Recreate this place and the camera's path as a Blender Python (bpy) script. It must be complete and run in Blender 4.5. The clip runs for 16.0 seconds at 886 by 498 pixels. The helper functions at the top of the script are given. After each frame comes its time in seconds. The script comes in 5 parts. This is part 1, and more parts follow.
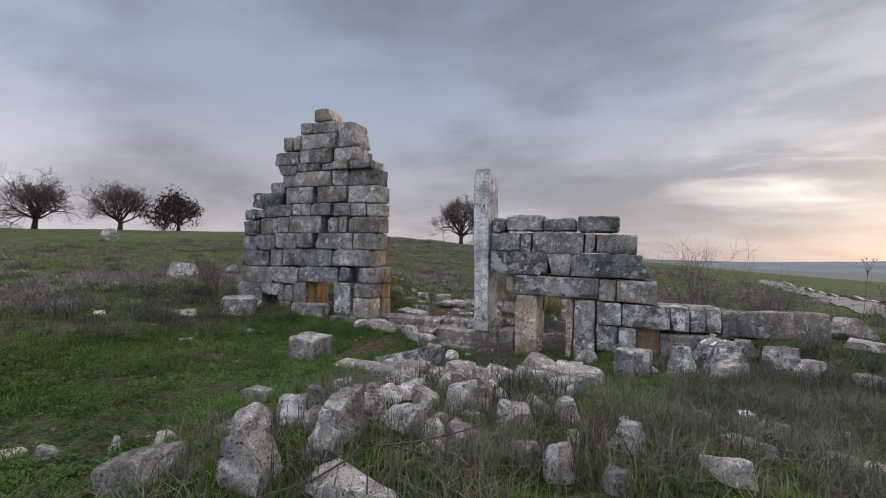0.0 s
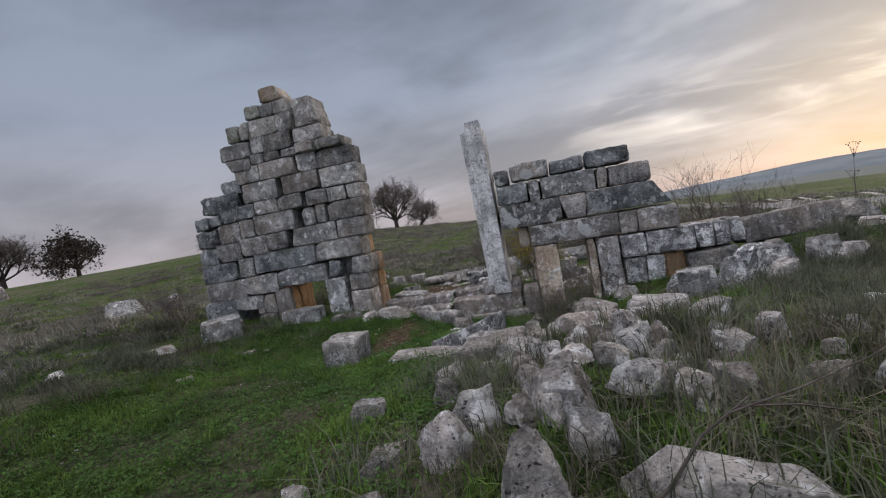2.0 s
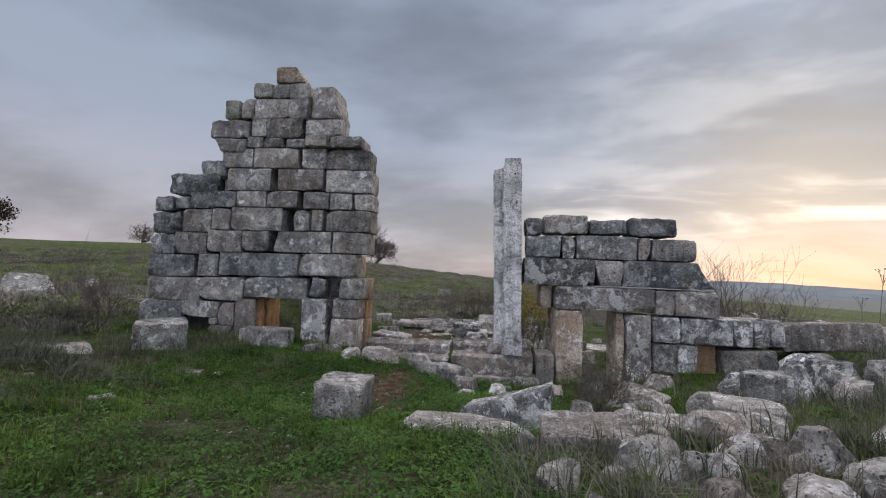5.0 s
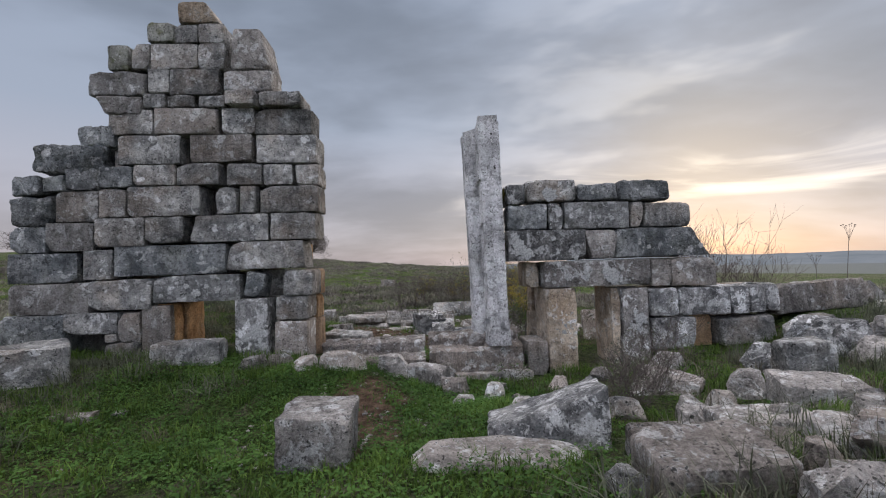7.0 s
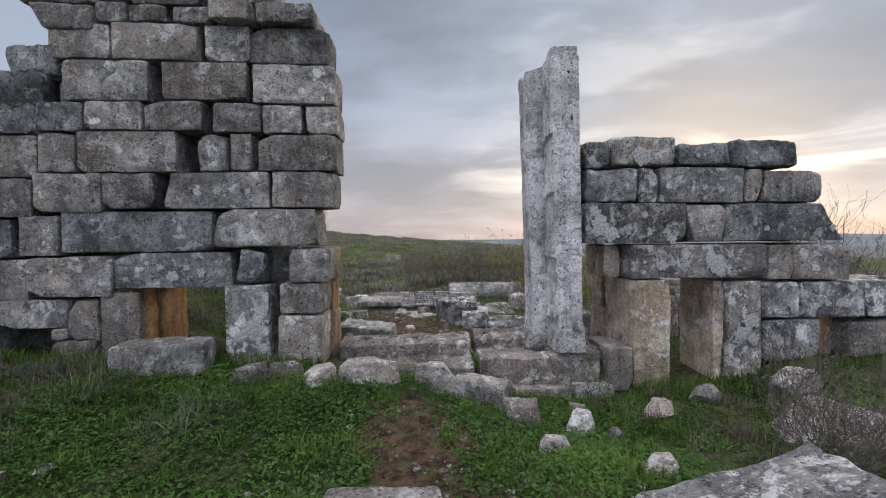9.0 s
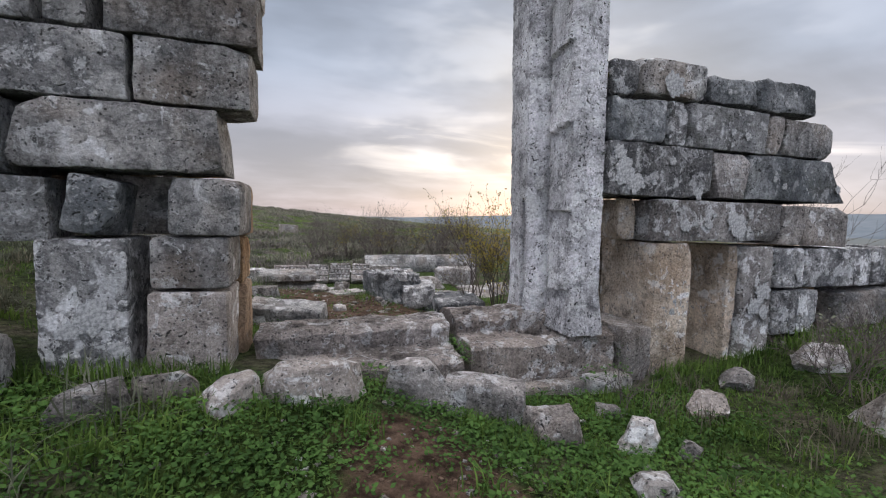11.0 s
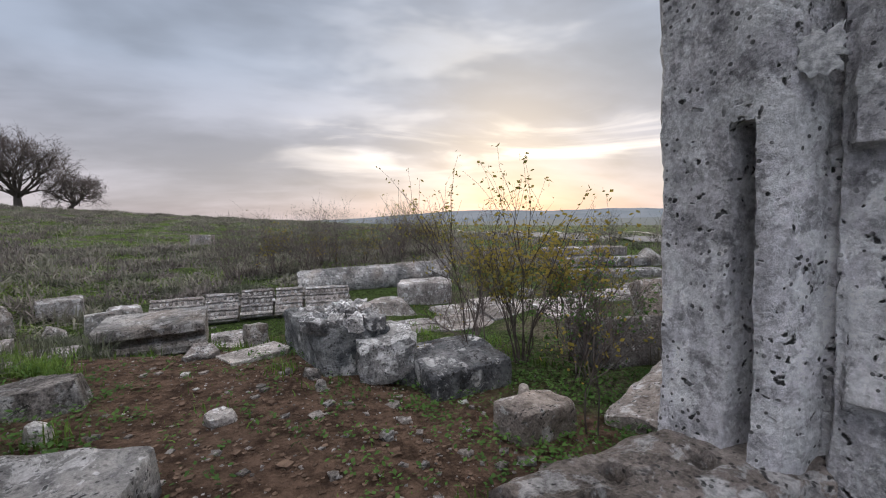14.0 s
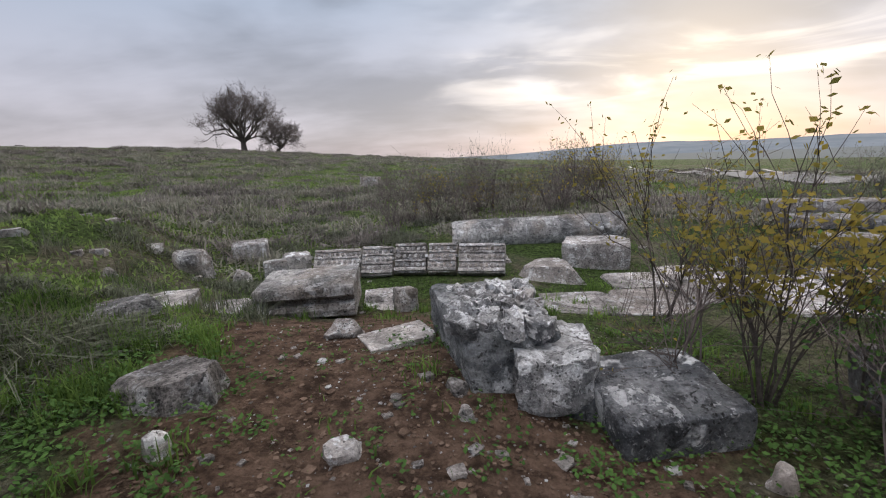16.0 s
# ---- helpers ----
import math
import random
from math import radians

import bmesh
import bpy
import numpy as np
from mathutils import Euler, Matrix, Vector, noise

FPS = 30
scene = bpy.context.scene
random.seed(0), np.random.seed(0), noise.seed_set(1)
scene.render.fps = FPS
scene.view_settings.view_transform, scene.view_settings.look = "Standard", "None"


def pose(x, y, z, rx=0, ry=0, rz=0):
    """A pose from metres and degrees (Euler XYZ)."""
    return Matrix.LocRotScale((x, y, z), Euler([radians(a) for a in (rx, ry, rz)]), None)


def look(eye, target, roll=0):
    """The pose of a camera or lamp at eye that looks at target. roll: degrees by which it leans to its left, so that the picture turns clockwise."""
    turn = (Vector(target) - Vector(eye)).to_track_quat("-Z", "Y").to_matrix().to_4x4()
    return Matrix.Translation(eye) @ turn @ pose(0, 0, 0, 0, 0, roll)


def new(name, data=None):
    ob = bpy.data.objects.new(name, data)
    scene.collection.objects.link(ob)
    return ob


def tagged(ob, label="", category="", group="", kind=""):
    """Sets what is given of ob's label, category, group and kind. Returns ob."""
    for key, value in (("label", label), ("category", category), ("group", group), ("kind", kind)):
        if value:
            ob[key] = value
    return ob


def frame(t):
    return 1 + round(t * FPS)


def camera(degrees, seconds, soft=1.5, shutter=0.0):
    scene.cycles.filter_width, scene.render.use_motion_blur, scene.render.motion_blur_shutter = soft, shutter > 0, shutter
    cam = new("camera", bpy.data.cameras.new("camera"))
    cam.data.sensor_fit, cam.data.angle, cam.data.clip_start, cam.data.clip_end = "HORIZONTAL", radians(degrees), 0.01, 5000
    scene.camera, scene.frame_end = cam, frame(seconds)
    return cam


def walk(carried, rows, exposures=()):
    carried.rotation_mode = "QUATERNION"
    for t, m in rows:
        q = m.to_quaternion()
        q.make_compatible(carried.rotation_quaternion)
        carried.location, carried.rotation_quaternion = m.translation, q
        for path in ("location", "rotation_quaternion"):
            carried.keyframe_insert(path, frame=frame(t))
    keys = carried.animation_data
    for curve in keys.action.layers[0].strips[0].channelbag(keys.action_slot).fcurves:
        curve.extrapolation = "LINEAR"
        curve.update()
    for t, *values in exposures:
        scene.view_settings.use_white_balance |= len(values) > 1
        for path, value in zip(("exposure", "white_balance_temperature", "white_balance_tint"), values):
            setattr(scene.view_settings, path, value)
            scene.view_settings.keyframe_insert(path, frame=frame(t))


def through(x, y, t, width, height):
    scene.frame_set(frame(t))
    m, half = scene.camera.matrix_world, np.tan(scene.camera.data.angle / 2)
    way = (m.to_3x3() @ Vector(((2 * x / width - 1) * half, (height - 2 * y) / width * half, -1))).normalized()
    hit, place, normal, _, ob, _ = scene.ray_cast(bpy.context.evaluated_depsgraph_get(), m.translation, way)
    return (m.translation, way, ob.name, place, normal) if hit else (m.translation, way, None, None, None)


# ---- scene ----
cam = camera(92.3, 16.0, 1.1)
PATH = [
    (0, (0.157, -0.537, 2.034), (-0.623, 1.304, 2.036), 1.4),
    (0.5, (-0.212, -0.326, 1.991), (-0.97, 1.525, 1.991), -5.8),
    (1, (-0.73, -0.308, 1.862), (-1.429, 1.566, 1.865), -6.8),
    (1.5, (-1.425, -0.187, 1.868), (-1.905, 1.731, 2.165), -15.1),
    (2, (-1.952, -0.237, 1.796), (-2.43, 1.702, 1.694), -10.1),
    (2.5, (-2.38, -0.066, 1.78), (-2.622, 1.918, 1.714), -7.6),
    (3, (-2.769, 0.083, 1.787), (-2.946, 2.072, 1.684), -7.7),
    (3.5, (-3.093, 0.362, 1.766), (-3.309, 2.348, 1.668), -1.4),
    (4, (-3.254, 0.532, 1.755), (-3.513, 2.514, 1.815), 2.7),
    (4.2, (-3.321, 0.557, 1.752), (-3.596, 2.535, 1.86), 2.3),
    (6.3, (-4.285, 1.861, 1.474), (-4.341, 3.858, 1.574), -0.6),
    (6.5, (-4.358, 1.999, 1.474), (-4.394, 3.997, 1.555), -1.7),
    (7, (-4.522, 2.371, 1.5), (-4.424, 4.368, 1.561), -1.8),
    (7.5, (-4.681, 2.8, 1.569), (-4.56, 4.796, 1.602), -1.1),
    (8, (-4.878, 3.297, 1.651), (-4.736, 5.291, 1.711), -1.1),
    (8.5, (-5.087, 3.707, 1.634), (-4.967, 5.703, 1.67), -1.3),
    (8.7, (-5.149, 3.921, 1.622), (-5.042, 5.918, 1.614), -0.7),
    (10.8, (-5.945, 6.051, 1.25), (-5.568, 8.008, 1.08), -0.7),
    (11, (-5.972, 6.23, 1.212), (-5.357, 8.126, 1.049), 1.5),
    (11.5, (-6.029, 6.674, 1.232), (-5.032, 8.402, 1.091), 0.6),
    (12, (-5.995, 7.263, 1.16), (-4.929, 8.945, 0.974), -3.0),
    (12.5, (-5.917, 7.787, 1.163), (-4.794, 9.431, 0.967), -1.6),
    (13, (-5.69, 8.383, 1.107), (-4.537, 10.013, 0.977), -1.2),
    (13.5, (-5.455, 9.049, 1.121), (-4.336, 10.699, 0.961), -3.8),
    (14, (-5.223, 9.681, 1.112), (-4.378, 11.485, 0.939), -1.7),
    (14.5, (-5.11, 10.135, 1.228), (-4.635, 12.065, 1.01), -2.8),
    (15, (-5.153, 10.627, 1.117), (-4.885, 12.592, 0.858), 0.3),
    (15.5, (-4.994, 10.786, 1.24), (-4.858, 12.739, 0.831), -5.0),
    (16, (-4.959, 10.888, 1.302), (-4.832, 12.835, 0.865), -3.0),
]
walk(cam, [(t, look(eye, target, roll)) for t, eye, target, roll in PATH], [(0.0, -0.22), (1.0, -0.2), (1.5, -0.38), (2.0, -0.38), (2.5, -0.28), (3.0, -0.24), (4.0, -0.2), (6.5, -0.2), (7.5, -0.15), (8.5, -0.06), (11.0, 0.12), (12.5, 0.06), (13.0, -0.05), (13.5, 0.0), (14.0, 0.0), (14.5, -0.02), (15.0, -0.18), (15.5, 0.02), (16.0, 0.08)])

# ---------- world and light ----------
SUN_AZ, SUN_EL = radians(34), radians(11)
SUN_DIR = Vector((math.sin(SUN_AZ) * math.cos(SUN_EL), math.cos(SUN_AZ) * math.cos(SUN_EL), math.sin(SUN_EL)))


class Nodes:
    """Short writing for shader nodes."""

    def __init__(self, tree):
        self.tree = tree

    def add(self, kind, ins=None, op="", blend=""):
        n = self.tree.nodes.new(kind)
        if op:
            n.operation = op
        if blend:
            n.data_type, n.blend_type = "RGBA", blend
        for k, v in (ins or {}).items():
            self.put(n.inputs[k], v)
        return n

    def put(self, socket, v):
        if isinstance(v, bpy.types.NodeSocket):
            self.tree.links.new(v, socket)
        elif isinstance(v, (tuple, list)) and len(v) == 3 and socket.type == "RGBA":
            socket.default_value = (*v, 1)
        else:
            socket.default_value = v

    def math(self, op, a, b=0.0, c=0.0):
        return self.add("ShaderNodeMath", {0: a, 1: b, 2: c}, op=op).outputs[0]

    def vec(self, op, a, b=(0, 0, 0)):
        n = self.add("ShaderNodeVectorMath", {0: a, 1: b}, op=op)
        return n.outputs["Value"] if op in ("DOT_PRODUCT", "LENGTH", "DISTANCE") else n.outputs[0]

    def noise(self, co, scale, detail=4.0, rough=0.55, dist=0.0):
        return self.add("ShaderNodeTexNoise", {"Vector": co, "Scale": scale, "Detail": detail, "Roughness": rough, "Distortion": dist}).outputs["Fac"]

    def step(self, v, lo, hi, a=0.0, b=1.0):
        n = self.add("ShaderNodeMapRange", {"Value": v, "From Min": lo, "From Max": hi, "To Min": a, "To Max": b})
        n.interpolation_type = "SMOOTHSTEP"
        return n.outputs[0]

    def mix(self, f, a, b, blend="MIX"):
        n = self.add("ShaderNodeMix", blend=blend)
        self.put(n.inputs[0], f), self.put(n.inputs[6], a), self.put(n.inputs[7], b)
        return n.outputs[2]


def make_world():
    w = bpy.data.worlds.new("evening_sky")
    scene.world = w
    w.use_nodes = True
    w.node_tree.nodes.clear()
    n = Nodes(w.node_tree)
    d = n.add("ShaderNodeTexCoord").outputs["Generated"]
    z = n.add("ShaderNodeSeparateXYZ", {0: d}).outputs[2]
    up = n.math("MAXIMUM", z, 0.0)
    sky = n.add("ShaderNodeTexSky")
    sky.sky_type, sky.sun_disc, sky.sun_elevation, sky.sun_rotation = "NISHITA", False, SUN_EL, SUN_AZ
    # layered cloud deck: noise on a flat layer seen in perspective
    deck = n.vec("MULTIPLY", d, n.add("ShaderNodeCombineXYZ", {0: n.math("DIVIDE", 1.0, n.math("ADD", up, 0.24)), 1: n.math("DIVIDE", 1.0, n.math("ADD", up, 0.24)), 2: 1.0}).outputs[0])
    turned = n.add("ShaderNodeMapping", {"Vector": deck, "Rotation": (0, 0, radians(34)), "Scale": (0.62, 1.15, 0.6)}).outputs[0]
    big = n.noise(turned, 0.6, 4.0, 0.5, 0.2)
    fine = n.noise(turned, 2.2, 5.0, 0.55, 0.3)
    bands = n.noise(n.vec("MULTIPLY", d, (2.6, 2.6, 8.0)), 0.95, 4.0, 0.5, 0.15)
    body = n.math("ADD", n.math("MULTIPLY", big, 0.45), n.math("ADD", n.math("MULTIPLY", fine, 0.2), n.math("MULTIPLY", bands, 0.35)))
    near = n.math("MAXIMUM", n.vec("DOT_PRODUCT", d, tuple(SUN_DIR)), 0.0)
    wide = n.math("POWER", near, 5.0)
    tight = n.math("POWER", near, 13.0)
    ramp = n.add("ShaderNodeValToRGB", {0: up})
    e = ramp.color_ramp.elements
    e[0].position, e[0].color = 0.0, (0.50, 0.455, 0.50, 1)
    e[1].position, e[1].color = 1.0, (3.5, 3.35, 3.4, 1)
    for p, c in ((0.10, (0.46, 0.44, 0.50, 1)), (0.30, (0.325, 0.368, 0.462, 1)), (0.60, (0.285, 0.340, 0.445, 1)), (0.74, (1.06, 1.04, 1.08, 1))):
        k = e.new(p)
        k.color = c
    tone = n.step(body, 0.40, 0.60, 0.74, 1.28)
    grey = n.mix(1.0, ramp.outputs[0], n.add("ShaderNodeCombineColor", {0: tone, 1: tone, 2: tone}).outputs[0], "MULTIPLY")
    az = n.math("ARCTAN2", n.add("ShaderNodeSeparateXYZ", {0: d}).outputs[0], n.add("ShaderNodeSeparateXYZ", {0: d}).outputs[1])
    sheet = n.add("ShaderNodeCombineXYZ", {0: n.math("MULTIPLY", az, 2.1), 1: n.math("MULTIPLY", n.math("ADD", z, n.math("MULTIPLY", az, 0.05)), 13.0), 2: 3.4}).outputs[0]
    rifts = n.step(n.noise(sheet, 1.15, 5.0, 0.5, 0.9), 0.48, 0.70)
    belt = n.math("MULTIPLY", n.step(z, 0.045, 0.13), n.step(z, 0.235, 0.15))
    rifts = n.math("MULTIPLY", n.math("MULTIPLY", rifts, belt), n.step(near, 0.80, 0.97))
    gaps = n.step(bands, 0.49, 0.60)
    glow = n.math("ADD", n.math("MULTIPLY", wide, 0.10), n.math("MULTIPLY", tight, n.math("ADD", 0.02, n.math("MULTIPLY", gaps, 0.30))))
    glow = n.math("MULTIPLY", glow, n.step(z, 0.0, 0.14, 0.22, 1.0))
    glow = n.math("ADD", n.math("MULTIPLY", glow, 0.72), n.math("MULTIPLY", rifts, 0.62))
    warm = n.mix(tight, (1.0, 0.88, 0.77), (1.0, 0.87, 0.66))
    lit = n.add("ShaderNodeMix", blend="ADD")
    n.put(lit.inputs[0], glow), n.put(lit.inputs[6], grey), n.put(lit.inputs[7], warm)
    away = n.math("MAXIMUM", n.math("MULTIPLY", n.vec("DOT_PRODUCT", d, tuple(SUN_DIR)), -1.0), 0.0)
    front = n.math("ADD", 1.0, n.math("MULTIPLY", away, 1.85))
    lit_all = n.mix(1.0, lit.outputs[2], n.add("ShaderNodeCombineColor", {0: front, 1: front, 2: front}).outputs[0], "MULTIPLY")
    both = n.mix(0.012, lit_all, sky.outputs[0])
    bg = n.add("ShaderNodeBackground", {"Color": both, "Strength": 1.0})
    n.add("ShaderNodeOutputWorld", {"Surface": bg.outputs[0]})


make_world()
lamp = bpy.data.lights.new("sun", "SUN")
lamp.energy, lamp.angle, lamp.color = 0.9, radians(14), (1.0, 0.83, 0.62)
sun = new("sun", lamp)
sun.matrix_world = look(SUN_DIR * 100, (0, 0, 0))

# ---------- materials ----------


def material(name, rough=0.9, spec=0.25):
    m = bpy.data.materials.new(name)
    m.use_nodes = True
    n = Nodes(m.node_tree)
    b = m.node_tree.nodes["Principled BSDF"]
    b.inputs["Roughness"].default_value = rough
    b.inputs["Specular IOR Level"].default_value = spec
    return m, n, b


def bump(n, b, h, strength, distance):
    n.put(b.inputs["Normal"], n.add("ShaderNodeBump", {"Height": h, "Strength": strength, "Distance": distance}).outputs[0])


def stone(name, dark, mid, light, lichen=0.5, crust=0.5, warm=0.0, pits=1.0, moss=0.0):
    """Weathered limestone: cloudy body, black crust, pale lichen rosettes, rust-warm flushes and pitting."""
    m, n, b = material(name, 0.92, 0.2)
    rnd = n.add("ShaderNodeObjectInfo").outputs["Random"]
    co = n.vec("ADD", n.add("ShaderNodeTexCoord").outputs["Object"], n.add("ShaderNodeCombineXYZ", {0: n.math("MULTIPLY", rnd, 37.0), 1: n.math("MULTIPLY", rnd, 71.0), 2: n.math("MULTIPLY", rnd, 13.0)}).outputs[0])
    cloud = n.noise(co, 2.2, 6.0, 0.62, 0.3)
    grain = n.noise(co, 38.0, 5.0, 0.75)
    mottle = n.noise(co, 15.0, 6.0, 0.72, 0.3)
    col = n.mix(n.step(cloud, 0.36, 0.64), mid, light)
    col = n.mix(n.math("MULTIPLY", n.step(n.noise(co, 2.8, 7.0, 0.68, 0.7), 0.60 - 0.2 * crust, 0.66), 0.35 + 0.6 * crust), col, dark)
    col = n.mix(n.math("MULTIPLY", n.step(mottle, 0.50, 0.62), 0.35 + 0.3 * crust), col, dark)
    col = n.mix(n.math("MULTIPLY", n.step(n.noise(co, 6.5, 7.0, 0.72, 0.4), 0.55, 0.61), 0.25 + 0.45 * crust), col, tuple(0.6 * c for c in dark))
    if warm:
        col = n.mix(n.math("MULTIPLY", n.step(n.noise(co, 1.6, 4.0, 0.5), 0.45, 0.66), warm), col, (0.36, 0.245, 0.155))
    blush = n.math("FRACT", n.math("MULTIPLY", rnd, 7.7))
    col = n.mix(n.math("MULTIPLY", n.step(blush, 0.62, 0.95), 0.38), col, (0.34, 0.285, 0.25))
    if moss:
        col = n.mix(n.math("MULTIPLY", n.step(n.noise(co, 2.6, 5.0, 0.6), 0.5, 0.66), moss), col, (0.09, 0.095, 0.03))
    warped = n.vec("ADD", co, n.vec("MULTIPLY", n.add("ShaderNodeTexNoise", {"Vector": co, "Scale": 7.0, "Detail": 4.0}).outputs["Color"], (0.28, 0.28, 0.28)))
    big = n.add("ShaderNodeTexVoronoi", {"Vector": warped, "Scale": 4.2, "Randomness": 1.0}).outputs["Distance"]
    small = n.add("ShaderNodeTexVoronoi", {"Vector": warped, "Scale": 15.0, "Randomness": 1.0}).outputs["Distance"]
    where = n.math("MULTIPLY", n.step(big, 0.36, 0.24), n.step(n.noise(co, 1.5, 4.0, 0.6), 0.66 - 0.22 * lichen, 0.72 - 0.2 * lichen))
    dots = n.math("MULTIPLY", n.step(small, 0.34, 0.20), n.step(n.noise(co, 2.7, 4.0, 0.6), 0.60 - 0.16 * lichen, 0.70 - 0.14 * lichen))
    speck = n.step(n.noise(co, 26.0, 5.0, 0.75), 0.58, 0.66)
    film = n.math("MULTIPLY", n.step(n.noise(n.vec("ADD", co, (5.3, 1.7, 9.1)), 4.6, 8.0, 0.70, 0.5), 0.62 - 0.10 * lichen, 0.66 - 0.09 * lichen), min(0.95, 0.42 + 0.42 * lichen))
    where = n.math("MAXIMUM", where, film)
    pale = n.math("MAXIMUM", n.math("MAXIMUM", where, n.math("MULTIPLY", dots, 0.9)), n.math("MULTIPLY", speck, 0.16 + 0.28 * lichen))
    col = n.mix(n.math("MULTIPLY", pale, min(1.0, 0.40 + lichen * 0.55)), col, (0.68, 0.685, 0.70))
    tone = n.math("ADD", n.math("ADD", n.math("MULTIPLY", n.math("ADD", rnd, -0.14), 0.60), n.step(n.noise(co, 1.15, 3.0, 0.5), 0.36, 0.64, -0.22, 0.24)), n.step(grain, 0.34, 0.66, 0.62, 1.12))
    streak = n.noise(n.vec("MULTIPLY", co, (5.0, 5.0, 0.7)), 1.6, 5.0, 0.6)
    tone = n.math("ADD", tone, n.step(streak, 0.40, 0.62, 0.06, -0.20))
    col = n.mix(1.0, col, n.add("ShaderNodeCombineColor", {0: tone, 1: tone, 2: tone}).outputs[0], "MULTIPLY")
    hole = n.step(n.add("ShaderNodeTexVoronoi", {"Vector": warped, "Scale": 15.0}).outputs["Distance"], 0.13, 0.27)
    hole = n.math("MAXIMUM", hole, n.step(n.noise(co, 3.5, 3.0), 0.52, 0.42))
    # pits and nicks coloured near-black, painting in the shade inside each hollow
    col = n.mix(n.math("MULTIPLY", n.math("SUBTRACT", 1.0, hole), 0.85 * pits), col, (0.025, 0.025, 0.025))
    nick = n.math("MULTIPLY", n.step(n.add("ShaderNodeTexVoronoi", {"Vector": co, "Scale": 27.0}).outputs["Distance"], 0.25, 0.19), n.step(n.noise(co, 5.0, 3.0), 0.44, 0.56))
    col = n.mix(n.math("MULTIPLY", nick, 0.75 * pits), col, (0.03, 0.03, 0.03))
    n.put(b.inputs["Base Color"], col)
    h = n.math("ADD", n.math("ADD", n.math("MULTIPLY", n.noise(co, 9.0, 9.0, 0.74), 1.5), n.math("MULTIPLY", mottle, 0.5)), n.math("MULTIPLY", hole, 0.5 * pits))
    h = n.math("ADD", h, n.math("MULTIPLY", n.noise(co, 33.0, 3.0, 0.5), 0.45))
    bump(n, b, h, 1.0, 0.055)
    return m


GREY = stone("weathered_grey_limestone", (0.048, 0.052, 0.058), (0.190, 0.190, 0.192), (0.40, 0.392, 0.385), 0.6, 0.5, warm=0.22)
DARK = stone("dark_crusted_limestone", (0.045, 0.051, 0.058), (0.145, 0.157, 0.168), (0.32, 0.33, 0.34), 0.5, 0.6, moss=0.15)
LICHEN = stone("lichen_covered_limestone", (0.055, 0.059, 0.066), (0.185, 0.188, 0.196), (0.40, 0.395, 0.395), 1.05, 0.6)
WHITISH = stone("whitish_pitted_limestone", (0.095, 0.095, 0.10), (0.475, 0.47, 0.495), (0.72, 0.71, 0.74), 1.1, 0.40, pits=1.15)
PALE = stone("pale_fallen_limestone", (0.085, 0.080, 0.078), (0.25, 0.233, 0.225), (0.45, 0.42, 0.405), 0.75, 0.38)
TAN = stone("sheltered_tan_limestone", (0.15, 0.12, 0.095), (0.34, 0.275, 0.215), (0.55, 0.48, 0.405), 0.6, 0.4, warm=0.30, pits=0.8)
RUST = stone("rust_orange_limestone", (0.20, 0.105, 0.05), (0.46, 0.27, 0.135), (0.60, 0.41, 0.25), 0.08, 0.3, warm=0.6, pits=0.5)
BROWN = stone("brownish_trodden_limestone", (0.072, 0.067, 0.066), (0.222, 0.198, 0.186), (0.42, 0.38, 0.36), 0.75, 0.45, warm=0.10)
# deeper copy of DARK: dark crust plus front-face shade put into the colour
DARK_SHADED = stone("dark_shaded_limestone", (0.018, 0.020, 0.024), (0.070, 0.076, 0.086), (0.20, 0.205, 0.215), 0.55, 0.55)
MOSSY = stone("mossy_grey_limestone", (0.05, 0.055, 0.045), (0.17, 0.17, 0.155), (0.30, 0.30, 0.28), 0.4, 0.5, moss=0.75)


def plain_noise(name, a, b_, scale, rough=0.9, bumps=0.3, dist=0.01, by_random=0.0):
    m, n, b = material(name, rough, 0.15)
    co = n.add("ShaderNodeTexCoord").outputs["Object"]
    f = n.step(n.noise(co, scale, 5.0, 0.65), 0.3, 0.7)
    if by_random:
        g = n.add("ShaderNodeNewGeometry").outputs["Random Per Island"]
        f = n.math("ADD", n.math("MULTIPLY", f, 1 - by_random), n.math("MULTIPLY", g, by_random))
    n.put(b.inputs["Base Color"], n.mix(f, a, b_))
    if bumps:
        bump(n, b, n.noise(co, scale * 5, 6.0, 0.7), bumps, dist)
    return m


def foliage(name, a, b_, through=0.35):
    m, n, b = material(name, 0.75, 0.2)
    g = n.add("ShaderNodeNewGeometry").outputs["Random Per Island"]
    where = n.noise(n.add("ShaderNodeNewGeometry").outputs["Position"], 1.1, 4.0, 0.6)
    col = n.mix(n.math("ADD", n.math("MULTIPLY", g, 0.55), n.step(where, 0.34, 0.66, 0.0, 0.45)), a, b_)
    n.put(b.inputs["Base Color"], col)
    t = n.add("ShaderNodeBsdfTranslucent", {"Color": col})
    s = n.add("ShaderNodeMixShader", {0: through, 1: b.outputs[0], 2: t.outputs[0]})
    out = m.node_tree.nodes["Material Output"]
    m.node_tree.links.new(s.outputs[0], out.inputs[0])
    return m


